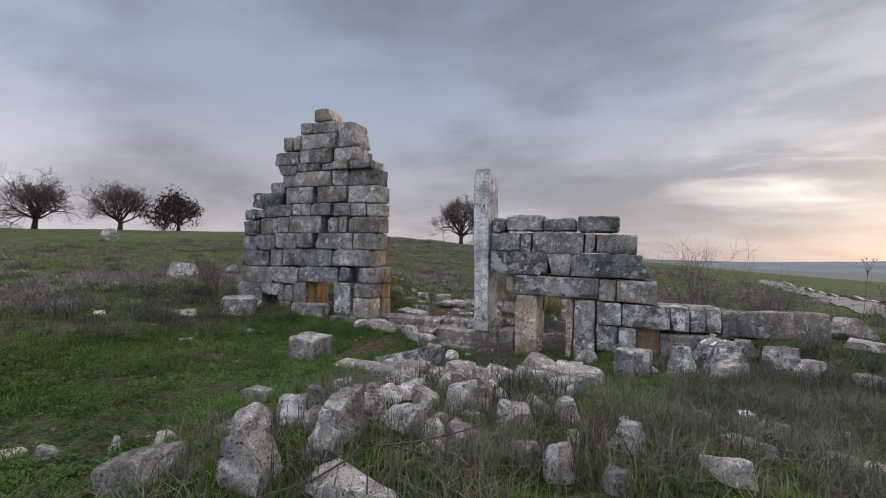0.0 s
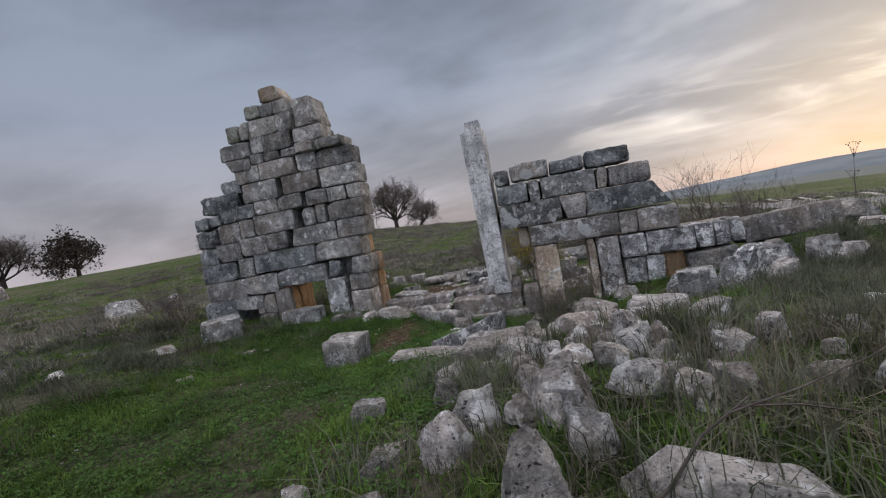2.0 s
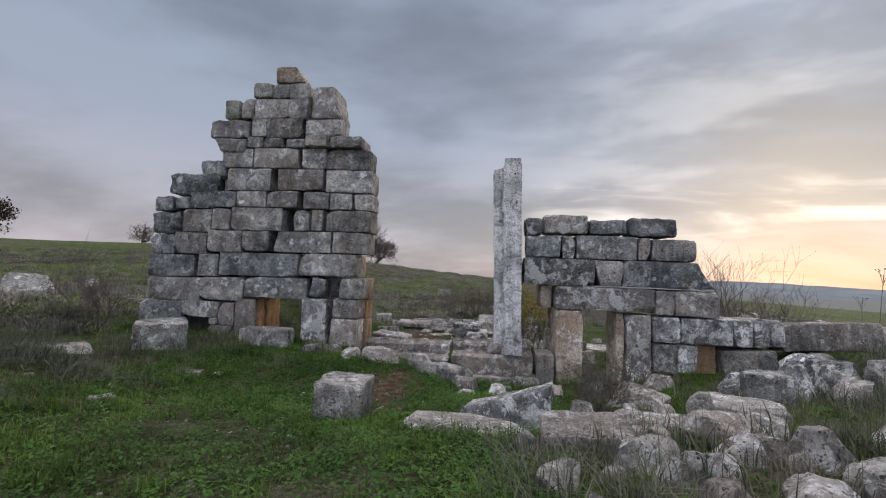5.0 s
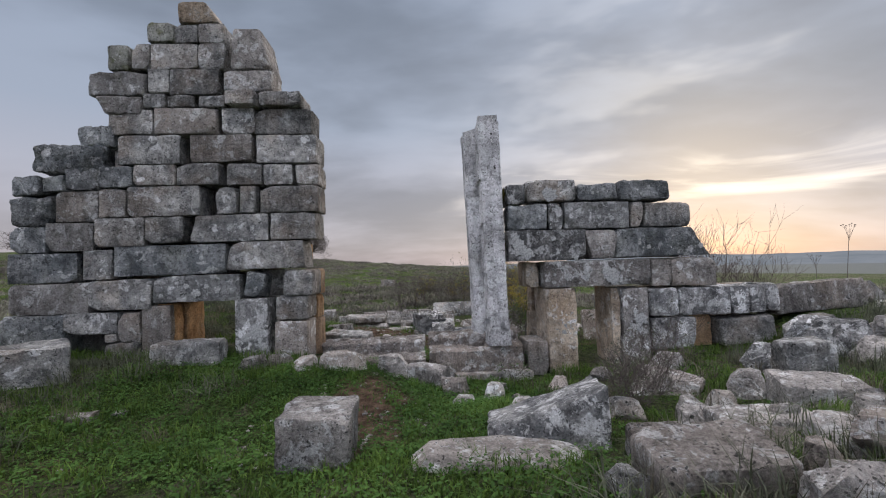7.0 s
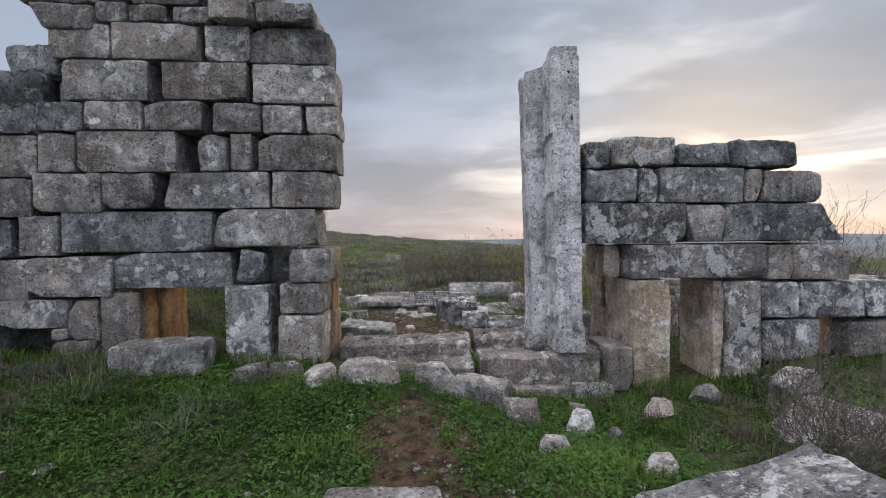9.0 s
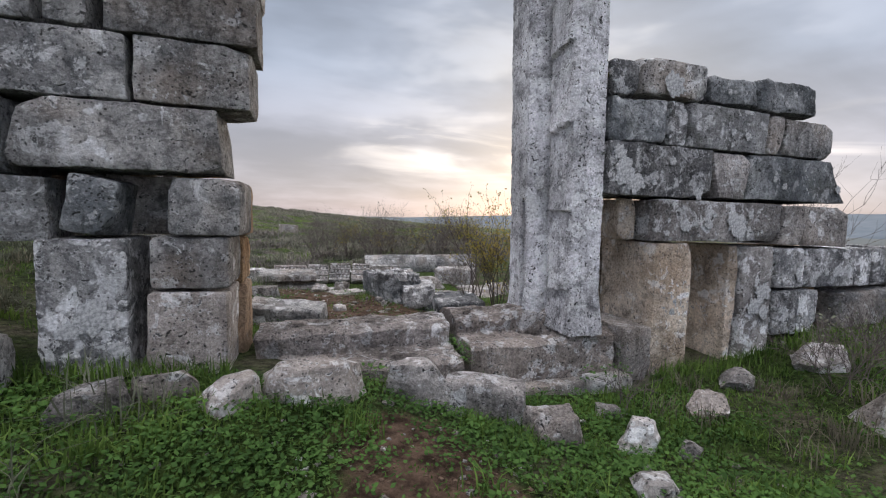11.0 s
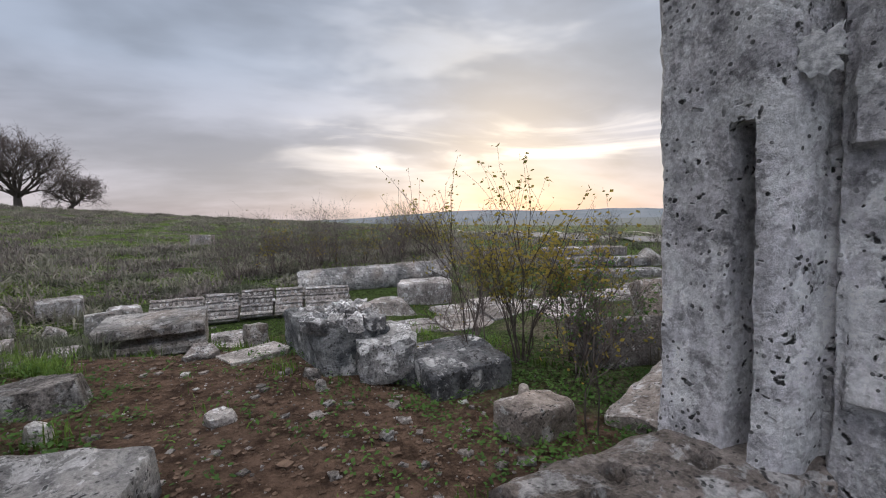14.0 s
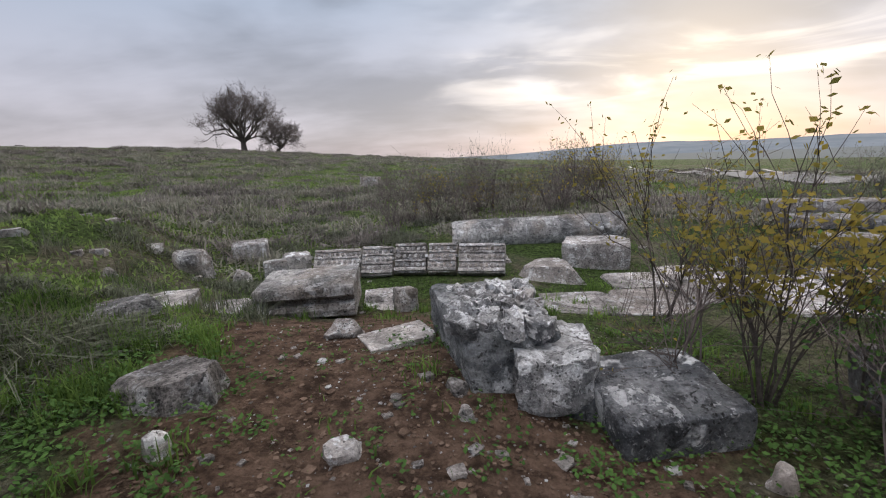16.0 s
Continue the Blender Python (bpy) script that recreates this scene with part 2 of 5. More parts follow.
BARK = plain_noise("grey_brown_bark", (0.045, 0.038, 0.035), (0.11, 0.095, 0.085), 14.0, 0.95, 0.6, 0.01)
TWIG = plain_noise("bare_twig", (0.085, 0.070, 0.066), (0.155, 0.132, 0.124), 6.0, 0.95, 0.0)
GRASS = foliage("green_grass", (0.012, 0.036, 0.007), (0.18, 0.285, 0.062))
WEED = foliage("green_weeds", (0.022, 0.056, 0.012), (0.105, 0.205, 0.048))
FIELDGRASS = foliage("field_grass", (0.08, 0.135, 0.035), (0.24, 0.33, 0.095))
FARSCRUB = foliage("far_scrub", (0.105, 0.112, 0.080), (0.31, 0.30, 0.245), 0.25)
HEATH = foliage("mauve_heath", (0.085, 0.076, 0.070), (0.25, 0.225, 0.205), 0.2)
STRAW = foliage("dry_straw", (0.038, 0.036, 0.026), (0.245, 0.22, 0.165), 0.25)
SAGE = foliage("grey_green_scrub", (0.034, 0.044, 0.026), (0.185, 0.195, 0.140), 0.25)
LEAF = foliage("yellowing_leaf", (0.10, 0.11, 0.028), (0.36, 0.28, 0.06), 0.55)
DARKLEAF = foliage("dark_evergreen_leaf", (0.020, 0.022, 0.014), (0.05, 0.035, 0.03), 0.2)
# aerial haze of the far hills, painted as a flat blue-grey colour
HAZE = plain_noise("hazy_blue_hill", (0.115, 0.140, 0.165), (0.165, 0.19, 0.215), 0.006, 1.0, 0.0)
CRUST = plain_noise("white_lichen_crust", (0.20, 0.205, 0.21), (0.58, 0.585, 0.59), 38.0, 0.95, 0.9, 0.01)
MOSS = plain_noise("olive_moss", (0.035, 0.032, 0.012), (0.17, 0.15, 0.035), 24.0, 1.0, 1.0, 0.02)
ROAD = plain_noise("pale_worn_road", (0.15, 0.15, 0.15), (0.22, 0.215, 0.21), 0.9, 0.9, 0.2, 0.01)
PLASTIC = plain_noise("white_plastic_litter", (0.70, 0.74, 0.76), (0.82, 0.84, 0.85), 9.0, 0.5, 0.1)

# ---------- geometry helpers ----------


def link(name, verts, faces, mat, parent=None, smooth=True, place=None, mats=(), sharp=32):
    me = bpy.data.meshes.new(name)
    me.from_pydata([tuple(v) for v in verts], [], faces)
    me.materials.append(mat)
    for m in mats:
        me.materials.append(m)
    if smooth:
        me.polygons.foreach_set("use_smooth", [True] * len(me.polygons))
    me.update()
    if smooth and sharp:
        me.set_sharp_from_angle(angle=radians(sharp))
    ob = new(name, me)
    if place is not None:
        ob.matrix_world = place
    if parent is not None:
        ob.parent = parent
    return ob


def box_grid(sx, sy, sz, seg, edge=0.0):
    """A box round the origin as a closed grid of quads; edge: a narrow outer row that keeps the faces flat up to the rim."""
    n = [max(2, min(18, int(round(s / seg)))) for s in (sx, sy, sz)]
    rows = [np.linspace(-s / 2, s / 2, k + 1) for s, k in zip((sx, sy, sz), n)]
    if edge:
        rows = [np.concatenate(([-s / 2], np.linspace(-s / 2 + edge, s / 2 - edge, k + 1), [s / 2])) for s, k in zip((sx, sy, sz), n)]
        n = [k + 2 for k in n]
    index, verts, faces = {}, [], []

    def at(i, j, k):
        key = (i, j, k)
        if key not in index:
            index[key] = len(verts)
            verts.append((rows[0][i], rows[1][j], rows[2][k]))
        return index[key]

    for a, b, c in ((0, 1, 2), (1, 2, 0), (2, 0, 1)):
        for side in (0, n[c]):
            for i in range(n[a]):
                for j in range(n[b]):
                    quad = []
                    for di, dj in ((0, 0), (1, 0), (1, 1), (0, 1)):
                        k = [0, 0, 0]
                        k[a], k[b], k[c] = i + di, j + dj, side
                        quad.append(at(*k))
                    faces.append(quad if side else quad[::-1])
    return np.array(verts), faces


def rough(p, seed, amp, scale):
    off = Vector((seed * 7.31 % 91, seed * 3.77 % 83, seed * 5.13 % 77))
    out = np.empty_like(p)
    for i, v in enumerate(p):
        q = Vector(v) * scale + off
        d = noise.turbulence_vector(q, 3, False) * amp + noise.noise_vector(q * 3.7) * (amp * 0.45)
        out[i] = (v[0] + d[0], v[1] + d[1], v[2] + d[2])
    return out


def ashlar(sx, sy, sz, seed, edge=0.02, amp=0.018, seg=0.09, chips=2, taper=(0, 0, 0, 0)):
    """A squared block: rounded, chipped edges and an uneven skin. taper: how far the left and right ends move at the top and the bottom."""
    rnd = random.Random(seed)
    edge = min(edge, 0.2 * min(sx, sy, sz))
    p, f = box_grid(sx, sy, sz, seg, edge * 1.15)
    half = np.array((sx, sy, sz)) / 2
    inner = np.clip(p, -(half - edge), half - edge)
    d = p - inner
    ln = np.linalg.norm(d, axis=1, keepdims=True)
    p = np.where(ln > 1e-6, inner + d / np.maximum(ln, 1e-6) * edge, p)
    for _ in range(chips):
        n = np.array([rnd.choice((-1, 1)) * rnd.uniform(0.4, 1) / s for s in (sx, sy, sz)])
        n /= np.linalg.norm(n)
        reach = np.abs(n * half).sum()
        cut = reach - rnd.uniform(0.02, 0.09) * min(1.0, sz * 2)
        over = p @ n - cut
        p = p - np.outer(np.maximum(over, 0), n)
    u = p[:, 2] / sz + 0.5
    left = p[:, 0] < 0
    p[:, 0] += np.where(left, taper[0] * u + taper[2] * (1 - u), taper[1] * u + taper[3] * (1 - u)) * np.abs(p[:, 0]) / (sx / 2)
    return rough(p, seed, amp, 4.5), f


def boulder(sx, sy, sz, seed, cuts=7, amp=0.035, seg=0.09, depth=0.30, slim=0.0):
    """A broken, angular stone: a block cut by chance planes."""
    rnd = random.Random(seed)
    seg = max(seg * 0.75, max(sx, sy, sz) / 17)
    p, f = box_grid(sx, sy, sz, seg)
    half = np.array((sx, sy, sz)) / 2
    for _ in range(cuts):
        n = np.array((rnd.gauss(0, 1), rnd.gauss(0, 1), rnd.gauss(0.25, 0.8)))
        n /= np.linalg.norm(n)
        reach = np.abs(n * half).sum()
        over = p @ n - reach * (1 - rnd.uniform(0.45, 1.0) * depth * 1.35)
        p = p - np.outer(np.maximum(over, 0), n)
    p[:, :2] *= (1 - slim * (p[:, 2:3] / sz + 0.5))
    k = min(1.0, min(sx, sy, sz) * 2.2)
    return rough(p, seed, amp * k, 3.2 / max(0.4, min(1.0, sx))), f


def tube(points, radii, sides=6):
    """A tapered tube along points."""
    verts, faces = [], []
    for i, (p, r) in enumerate(zip(points, radii)):
        a, b = points[max(0, i - 1)], points[min(len(points) - 1, i + 1)]
        d = (Vector(b) - Vector(a)).normalized()
        u = d.orthogonal().normalized()
        w = d.cross(u)
        for k in range(sides):
            t = 2 * math.pi * k / sides
            verts.append(Vector(p) + (u * math.cos(t) + w * math.sin(t)) * r)
        if i:
            o = (i - 1) * sides
            for k in range(sides):
                k2 = (k + 1) % sides
                faces.append((o + k, o + k2, o + sides + k2, o + sides + k))
    n = len(points) * sides
    faces.append(tuple(range(sides))[::-1])
    faces.append(tuple(range(n - sides, n)))
    return verts, faces


class Pile:
    """Collects many small pieces into one mesh."""

    def __init__(self):
        self.v, self.f = [], []

    def add(self, verts, faces):
        o = len(self.v)
        self.v.extend(verts)
        self.f.extend(tuple(o + i for i in q) for q in faces)


# ---------- the ground ----------
NEAR = [(0.2, -1, 0.40), (-1.5, -0.2, 0.25), (-3.1, 0.4, 0.12), (-4.4, 2, -0.1), (-5, 3.6, -0.05), (-5.6, 5.8, -0.12), (-6, 7.2, -0.40),
        (-5.6, 8.5, -0.38), (-6.1, 9.3, -0.2), (-7, 9.5, 0.0), (-9.6, 9.6, 0.05), (-11.2, 9.6, 0.16), (-2, 9.2, -0.55), (1, 9.4, -0.3), (3.2, 9.9, 0.42), (5.2, 11, 0.5),
        (-5.2, 13, -0.35), (-3.2, 12.8, -0.6)]
FIELD = [(-6.8, 13.1, -0.2), (-5.7, 17.6, -0.8), (-7, 19.2, -0.8), (-2, 17, -0.85), (-2.2, 2.2, 0.54), (-1.4, 4, 0.46), (0, 2.8, 0.55), (3, 3, 0.1),
         (5, 6, 0.2), (3, 8, -0.1), (-10, 4, 0.35), (-12, 6, 0.4), (-14, 10, 0.7), (-10, 14, 0.4), (-12, 18, 0.6), (-4.1, 9.4, -0.55), (1, 14, -0.7), (4, 14, -0.6)]
SLOPES = [(-3.0, 9.2, -0.72), (-3.6, 3.0, 0.32), (-3.3, 4.6, 0.10), (-4.2, 5.6, -0.12), (-3.0, 6.6, -0.2), (-1, 7.6, -0.25), (0.5, 6, 0.1)]
KNOTS = np.array(NEAR + FIELD + SLOPES)
MID = np.array((-4.0, 8.0))


def ease(a, b, v):
    t = np.clip((v - a) / (b - a), 0, 1)
    return t * t * (3 - 2 * t)


def height(x, y):
    """Height of the ground; takes numbers or arrays."""
    x, y = np.asarray(x, float), np.asarray(y, float)
    d2 = (x[..., None] - KNOTS[:, 0]) ** 2 + (y[..., None] - KNOTS[:, 1]) ** 2
    w = 1 / (d2 + 1.1) ** 2
    near = (w * KNOTS[:, 2]).sum(-1) / w.sum(-1)
    r = np.hypot(x - MID[0], y - MID[1])
    az = np.degrees(np.arctan2(x - MID[0], y - MID[1]))
    # the hill on one side, the fall to the valley on the other
    rise = np.interp(az, (-180, -110, -65, -40, -25, -8, 5, 20, 40, 70, 110, 150, 180), (0.5, 2.2, 3.6, 4.6, 3.6, 1.6, 0.1, -1.9, -3.4, -4.2, -3.0, -1.0, 0.5))
    hill = near + (rise + 0.2 - near) * ease(10, 80, r)
    far = -46 * ease(85, 700, r) * np.interp(az, (-180, -120, -30, 0, 20, 180), (1, 1, 1, 1, 1, 1))
    wave = 0.05 * np.sin(x * 1.7 + 0.6 * y) * np.sin(y * 1.3 - 0.4 * x) + 0.03 * np.sin(3.1 * x + 1.0) * np.sin(2.7 * y)
    lumps = 0.16 * np.sin(x * 0.9 + 1.7 * np.sin(y * 0.55)) * np.sin(y * 0.8 + 1.3 * np.sin(x * 0.4)) * ease(13, 26, r) * ease(140, 70, r)
    return hill + lumps + far + wave * ease(3000, 20, r) * 0.6


def ground_z(x, y):
    return float(height(x, y))


def spread_axis(lo, hi, step, far):
    inner = list(np.arange(lo, hi + 1e-6, step))
    out, s, p = [], step, hi
    while p < far:
        s *= 1.16
        p += s
        out.append(p)
    back, s, p = [], step, lo
    while p > -far:
        s *= 1.16
        p -= s
        back.append(p)
    return np.array(back[::-1] + inner + out)


def ground_material():
    m, n, b = material("turf_and_soil", 0.97, 0.1)
    co = n.add("ShaderNodeNewGeometry").outputs["Position"]
    big = n.noise(co, 0.16, 5.0, 0.6)
    midn = n.noise(co, 0.9, 6.0, 0.65, 0.5)
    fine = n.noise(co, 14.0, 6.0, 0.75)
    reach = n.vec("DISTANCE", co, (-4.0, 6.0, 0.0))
    # base kept darker nearby: shade among the grass roots put into the colour
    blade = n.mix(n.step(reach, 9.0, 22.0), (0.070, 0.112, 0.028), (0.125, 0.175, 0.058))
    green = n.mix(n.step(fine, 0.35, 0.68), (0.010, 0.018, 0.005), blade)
    dry = n.mix(n.step(fine, 0.3, 0.7), (0.048, 0.042, 0.030), (0.20, 0.175, 0.135))
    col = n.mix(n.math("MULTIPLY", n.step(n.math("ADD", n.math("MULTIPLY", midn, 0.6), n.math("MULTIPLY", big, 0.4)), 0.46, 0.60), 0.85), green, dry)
    soil = n.mix(n.step(n.noise(co, 7.0, 7.0, 0.7), 0.35, 0.65), (0.048, 0.030, 0.021), (0.180, 0.120, 0.088))
    worn = None
    for x, y, rx, ry in ((-5.35, 13.3, 1.5, 3.0), (-4.2, 12.3, 1.6, 1.2), (-5.2, 7.3, 0.55, 1.1), (-5.3, 8.5, 0.5, 0.9), (-6.1, 14.4, 0.9, 1.4), (4.4, 2.6, 1.2, 0.35)):
        d = n.vec("LENGTH", n.vec("MULTIPLY", n.vec("SUBTRACT", co, (x, y, 0.0)), (1 / rx, 1 / ry, 0.0)))
        k = n.step(n.math("ADD", d, n.math("MULTIPLY", n.math("SUBTRACT", midn, 0.5), 2.2)), 1.15, 0.75)
        worn = k if worn is None else n.math("MAXIMUM", worn, k)
    col = n.mix(worn, col, soil)
    bald = n.math("MULTIPLY", n.step(n.noise(co, 0.55, 5.0, 0.7), 0.58, 0.70), 0.7)
    col = n.mix(n.math("MULTIPLY", bald, n.step(reach, 30.0, 12.0)), col, soil)
    # distance haze painted in: far ground fades to a pale grey
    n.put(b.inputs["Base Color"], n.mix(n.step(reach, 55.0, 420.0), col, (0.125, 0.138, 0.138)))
    bump(n, b, n.math("ADD", n.math("ADD", fine, n.math("MULTIPLY", n.noise(co, 6.0, 5.0, 0.65), 1.3)), n.math("MULTIPLY", n.noise(co, 45.0, 5.0, 0.7), 0.5)), 1.0, 0.08)
    return m


def make_ground():
    xs, ys = spread_axis(-14, 9, 0.25, 4200), spread_axis(-3, 24, 0.25, 4200)
    gx, gy = np.meshgrid(xs, ys)
    gz = height(gx, gy)
    w = len(xs)
    verts = np.stack((gx, gy, gz), -1).reshape(-1, 3).tolist()
    faces = [(r * w + c, r * w + c + 1, (r + 1) * w + c + 1, (r + 1) * w + c) for r in range(len(ys) - 1) for c in range(w - 1)]
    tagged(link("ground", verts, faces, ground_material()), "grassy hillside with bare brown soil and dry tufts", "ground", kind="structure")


make_ground()


def ridge(name, az0, az1, r, top, base, seed, label):
    """A far hill: a long hazy rise along the horizon."""
    verts, faces, n = [], [], 90
    for i in range(n + 1):
        u = i / n
        a = radians(az0 + (az1 - az0) * u)
        h = top * (math.sin(math.pi * u) ** 0.55) * (0.78 + 0.35 * noise.noise((u * 4.2, seed, 0)) + 0.06 * noise.noise((u * 30, seed, 3)))
        for rr, z in ((r * 0.8, base - 6), (r, base + max(h, 0)), (r * 1.25, base - 6)):
            verts.append((MID[0] + rr * math.sin(a), MID[1] + rr * math.cos(a), z))
        if i:
            o = (i - 1) * 3
            faces += [(o, o + 1, o + 4, o + 3), (o + 1, o + 2, o + 5, o + 4)]
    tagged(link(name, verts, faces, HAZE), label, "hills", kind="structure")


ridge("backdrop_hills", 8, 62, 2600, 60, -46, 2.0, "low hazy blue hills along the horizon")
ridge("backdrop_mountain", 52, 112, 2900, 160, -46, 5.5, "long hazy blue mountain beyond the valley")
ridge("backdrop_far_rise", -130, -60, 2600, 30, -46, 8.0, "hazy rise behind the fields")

# ---------- the ruined temple front ----------
FACE = 9.97
STONES = "squared wall stones"
count = 0


def wall_empty(name, x, y, z, label):
    e = new(name)
    e.location = (x, y, z)
    return tagged(e, label, "ruined wall")


def put_block(parent, x0, x1, z0, z1, mat, y0=FACE, depth=0.62, edge=0.018, amp=0.015, chips=4, taper=(0, 0, 0, 0), tilt=0.0, name="stone_block", gap=0.018, lean=0.0, turn=0.0):
    global count
    count += 1
    rnd = random.Random(count)
    v, f = ashlar(x1 - x0 - gap, depth, z1 - z0 - gap, count, edge * 0.6, amp * 0.8, 0.075, chips, taper)
    y = y0 + depth / 2 + rnd.uniform(-0.015, 0.022)
    m = pose((x0 + x1) / 2, y, (z0 + z1) / 2, lean + rnd.uniform(-0.5, 0.5), tilt + rnd.uniform(-0.5, 0.5), turn + rnd.uniform(-0.7, 0.7))
    ob = link(name, v, f, mat)
    ob.parent = parent
    ob.matrix_parent_inverse = Matrix.Translation(-Vector(parent.location))
    ob.matrix_basis = m
    return ob


TALL = wall_empty("ruined_temple_wall", -9.0, 10.4, 0.0, "tall ruined wall of large grey squared limestone blocks, stepped and broken at the top")
LOW = wall_empty("ruined_doorway_wall", -0.5, 10.4, -0.5, "ruined wall of dark lichened blocks with a small square doorway")


def course(parent, blocks, mat=GREY, **kw):
    for x0, x1, z0, z1 in blocks:
        put_block(parent, x0, x1, z0, z1, mat, **kw)


course(TALL, [(-9.24, -8.78, 5.53, 5.88)], MOSSY)
course(TALL, [(-8.78, -8.37, 5.52, 5.86), (-8.37, -7.92, 5.50, 5.86)])
course(TALL, [(-9.92, -9.56, 5.03, 5.48)], MOSSY, edge=0.05)
course(TALL, [(-9.52, -9.20, 5.05, 5.51), (-9.20, -8.38, 5.05, 5.51), (-8.38, -7.91, 5.02, 5.51)])
put_block(TALL, -8.72, -8.05, 5.87, 6.26, TAN, chips=4, taper=(0, -0.18, 0, 0.05), edge=0.05)
put_block(TALL, -7.85, -7.13, 5.02, 5.78, PALE, chips=4, taper=(0.06, -0.16, 0, 0), edge=0.09, depth=0.8)
course(TALL, [(-10.25, -9.30, 4.58, 5.02)], DARK, edge=0.05, amp=0.03)
course(TALL, [(-9.24, -8.87, 4.62, 5.05), (-8.87, -8.01, 4.58, 5.05)])
put_block(TALL, -7.95, -7.10, 4.62, 5.02, PALE, edge=0.06)
put_block(TALL, -10.16, -9.35, 4.24, 4.58, DARK, edge=0.06, amp=0.03, taper=(0, 0, 0.22, 0))
course(TALL, [(-9.35, -8.94, 4.35, 4.63), (-8.92, -8.44, 4.36, 4.59), (-8.40, -7.90, 4.36, 4.58)], edge=0.05)
course(TALL, [(-7.88, -7.36, 4.35, 4.63), (-7.31, -6.58, 4.33, 4.60)], GREY, y0=FACE - 0.13, depth=0.8, edge=0.06, amp=0.025)
course(TALL, [(-9.93, -9.18, 3.89, 4.34), (-9.14, -8.07, 3.88, 4.35), (-8.00, -7.42, 3.87, 4.34), (-7.42, -6.42, 3.86, 4.33)])
course(TALL, [(-10.47, -9.80, 3.66, 4.07)], DARK, edge=0.12, amp=0.05)
course(TALL, [(-9.76, -8.69, 3.36, 3.88), (-8.54, -7.47, 3.38, 3.87), (-7.41, -6.34, 3.34, 3.85)])
course(TALL, [(-11.20, -9.96, 3.24, 3.75)], DARK, edge=0.14, amp=0.05)
course(TALL, [(-9.95, -9.74, 3.34, 3.66)], PALE, y0=FACE + 0.2)
course(TALL, [(-10.64, -10.08, 2.93, 3.33), (-10.08, -9.51, 2.96, 3.34)], DARK)
course(TALL, [(-9.51, -8.79, 2.98, 3.36), (-8.78, -8.04, 2.98, 3.38), (-7.92, -7.31, 2.96, 3.36), (-7.29, -6.78, 2.95, 3.33), (-6.73, -6.31, 2.94, 3.32)], edge=0.04)
course(TALL, [(-11.57, -11.08, 2.86, 3.22), (-11.05, -10.66, 2.93, 3.21)], DARK, edge=0.1, amp=0.04)
course(TALL, [(-11.57, -10.86, 2.33, 2.85)], DARK, edge=0.12, amp=0.05)
course(TALL, [(-10.80, -10.08, 2.38, 2.92), (-10.08, -9.63, 2.44, 2.95), (-9.62, -8.38, 2.44, 2.98), (-8.10, -7.74, 2.46, 2.94), (-7.70, -7.42, 2.46, 2.96), (-7.35, -6.33, 2.46, 2.94)])
course(TALL, [(-11.57, -10.97, 1.86, 2.33), (-10.97, -10.17, 1.87, 2.38)], DARK)
course(TALL, [(-10.17, -9.32, 1.93, 2.44), (-9.32, -8.66, 1.97, 2.44), (-7.18, -6.38, 1.98, 2.46)])
put_block(TALL, -8.56, -7.21, 1.97, 2.45, GREY, taper=(0.10, 0, 0, 0))
course(TALL, [(-11.61, -10.45, 1.34, 1.86)], DARK)
course(TALL, [(-10.36, -9.87, 1.37, 1.90)], GREY)
course(TALL, [(-9.85, -7.95, 1.41, 1.95)], DARK)
put_block(TALL, -7.98, -6.62, 1.47, 1.97, GREY, taper=(0.14, 0, 0, 0.04))
course(TALL, [(-11.60, -10.27, 0.80, 1.34)], DARK)
course(TALL, [(-10.27, -9.21, 0.84, 1.37)], GREY)
course(TALL, [(-9.19, -7.72, 0.94, 1.41)], DARK)
put_block(TALL, -7.64, -7.30, 0.99, 1.43, DARK, tilt=10, edge=0.06)
course(TALL, [(-7.82, -7.24, -0.25, 0.97)], LICHEN, edge=0.04)
course(TALL, [(-6.99, -6.45, 0.98, 1.45)], GREY, edge=0.07)
course(TALL, [(-7.12, -6.54, 0.56, 0.99)], GREY, edge=0.06)
course(TALL, [(-7.15, -6.56, -0.25, 0.55)], PALE, edge=0.05)
course(TALL, [(-11.75, -10.68, -0.2, 0.80)], DARK)
put_block(TALL, -10.68, -9.78, 0.44, 0.82, GREY, taper=(0, 0, 0, 0.0))
course(TALL, [(-9.78, -9.40, 0.28, 0.80), (-10.0, -9.41, -0.2, 0.29)], GREY, amp=0.03)
course(TALL, [(-9.39, -8.90, -0.25, 0.90)], GREY, depth=0.14)
put_block(TALL, -9.34, -8.90, -0.25, 0.92, RUST, y0=FACE + 0.15, depth=0.30, edge=0.02)
put_block(TALL, -9.34, -8.86, -0.25, 0.92, RUST, y0=FACE + 0.46, depth=0.62, edge=0.02)
put_block(TALL, -10.0, -9.79, 0.29, 0.44, GREY)
# dark backing added behind the low opening, in place of its shade
put_block(TALL, -10.85, -9.7, -0.2, 0.52, DARK, y0=FACE + 0.48, depth=0.13)
# filler added behind the gap by the tilted stone so it stays dark
put_block(TALL, -7.62, -7.0, 0.97, 1.47, GREY, y0=FACE + 0.40, depth=0.2)
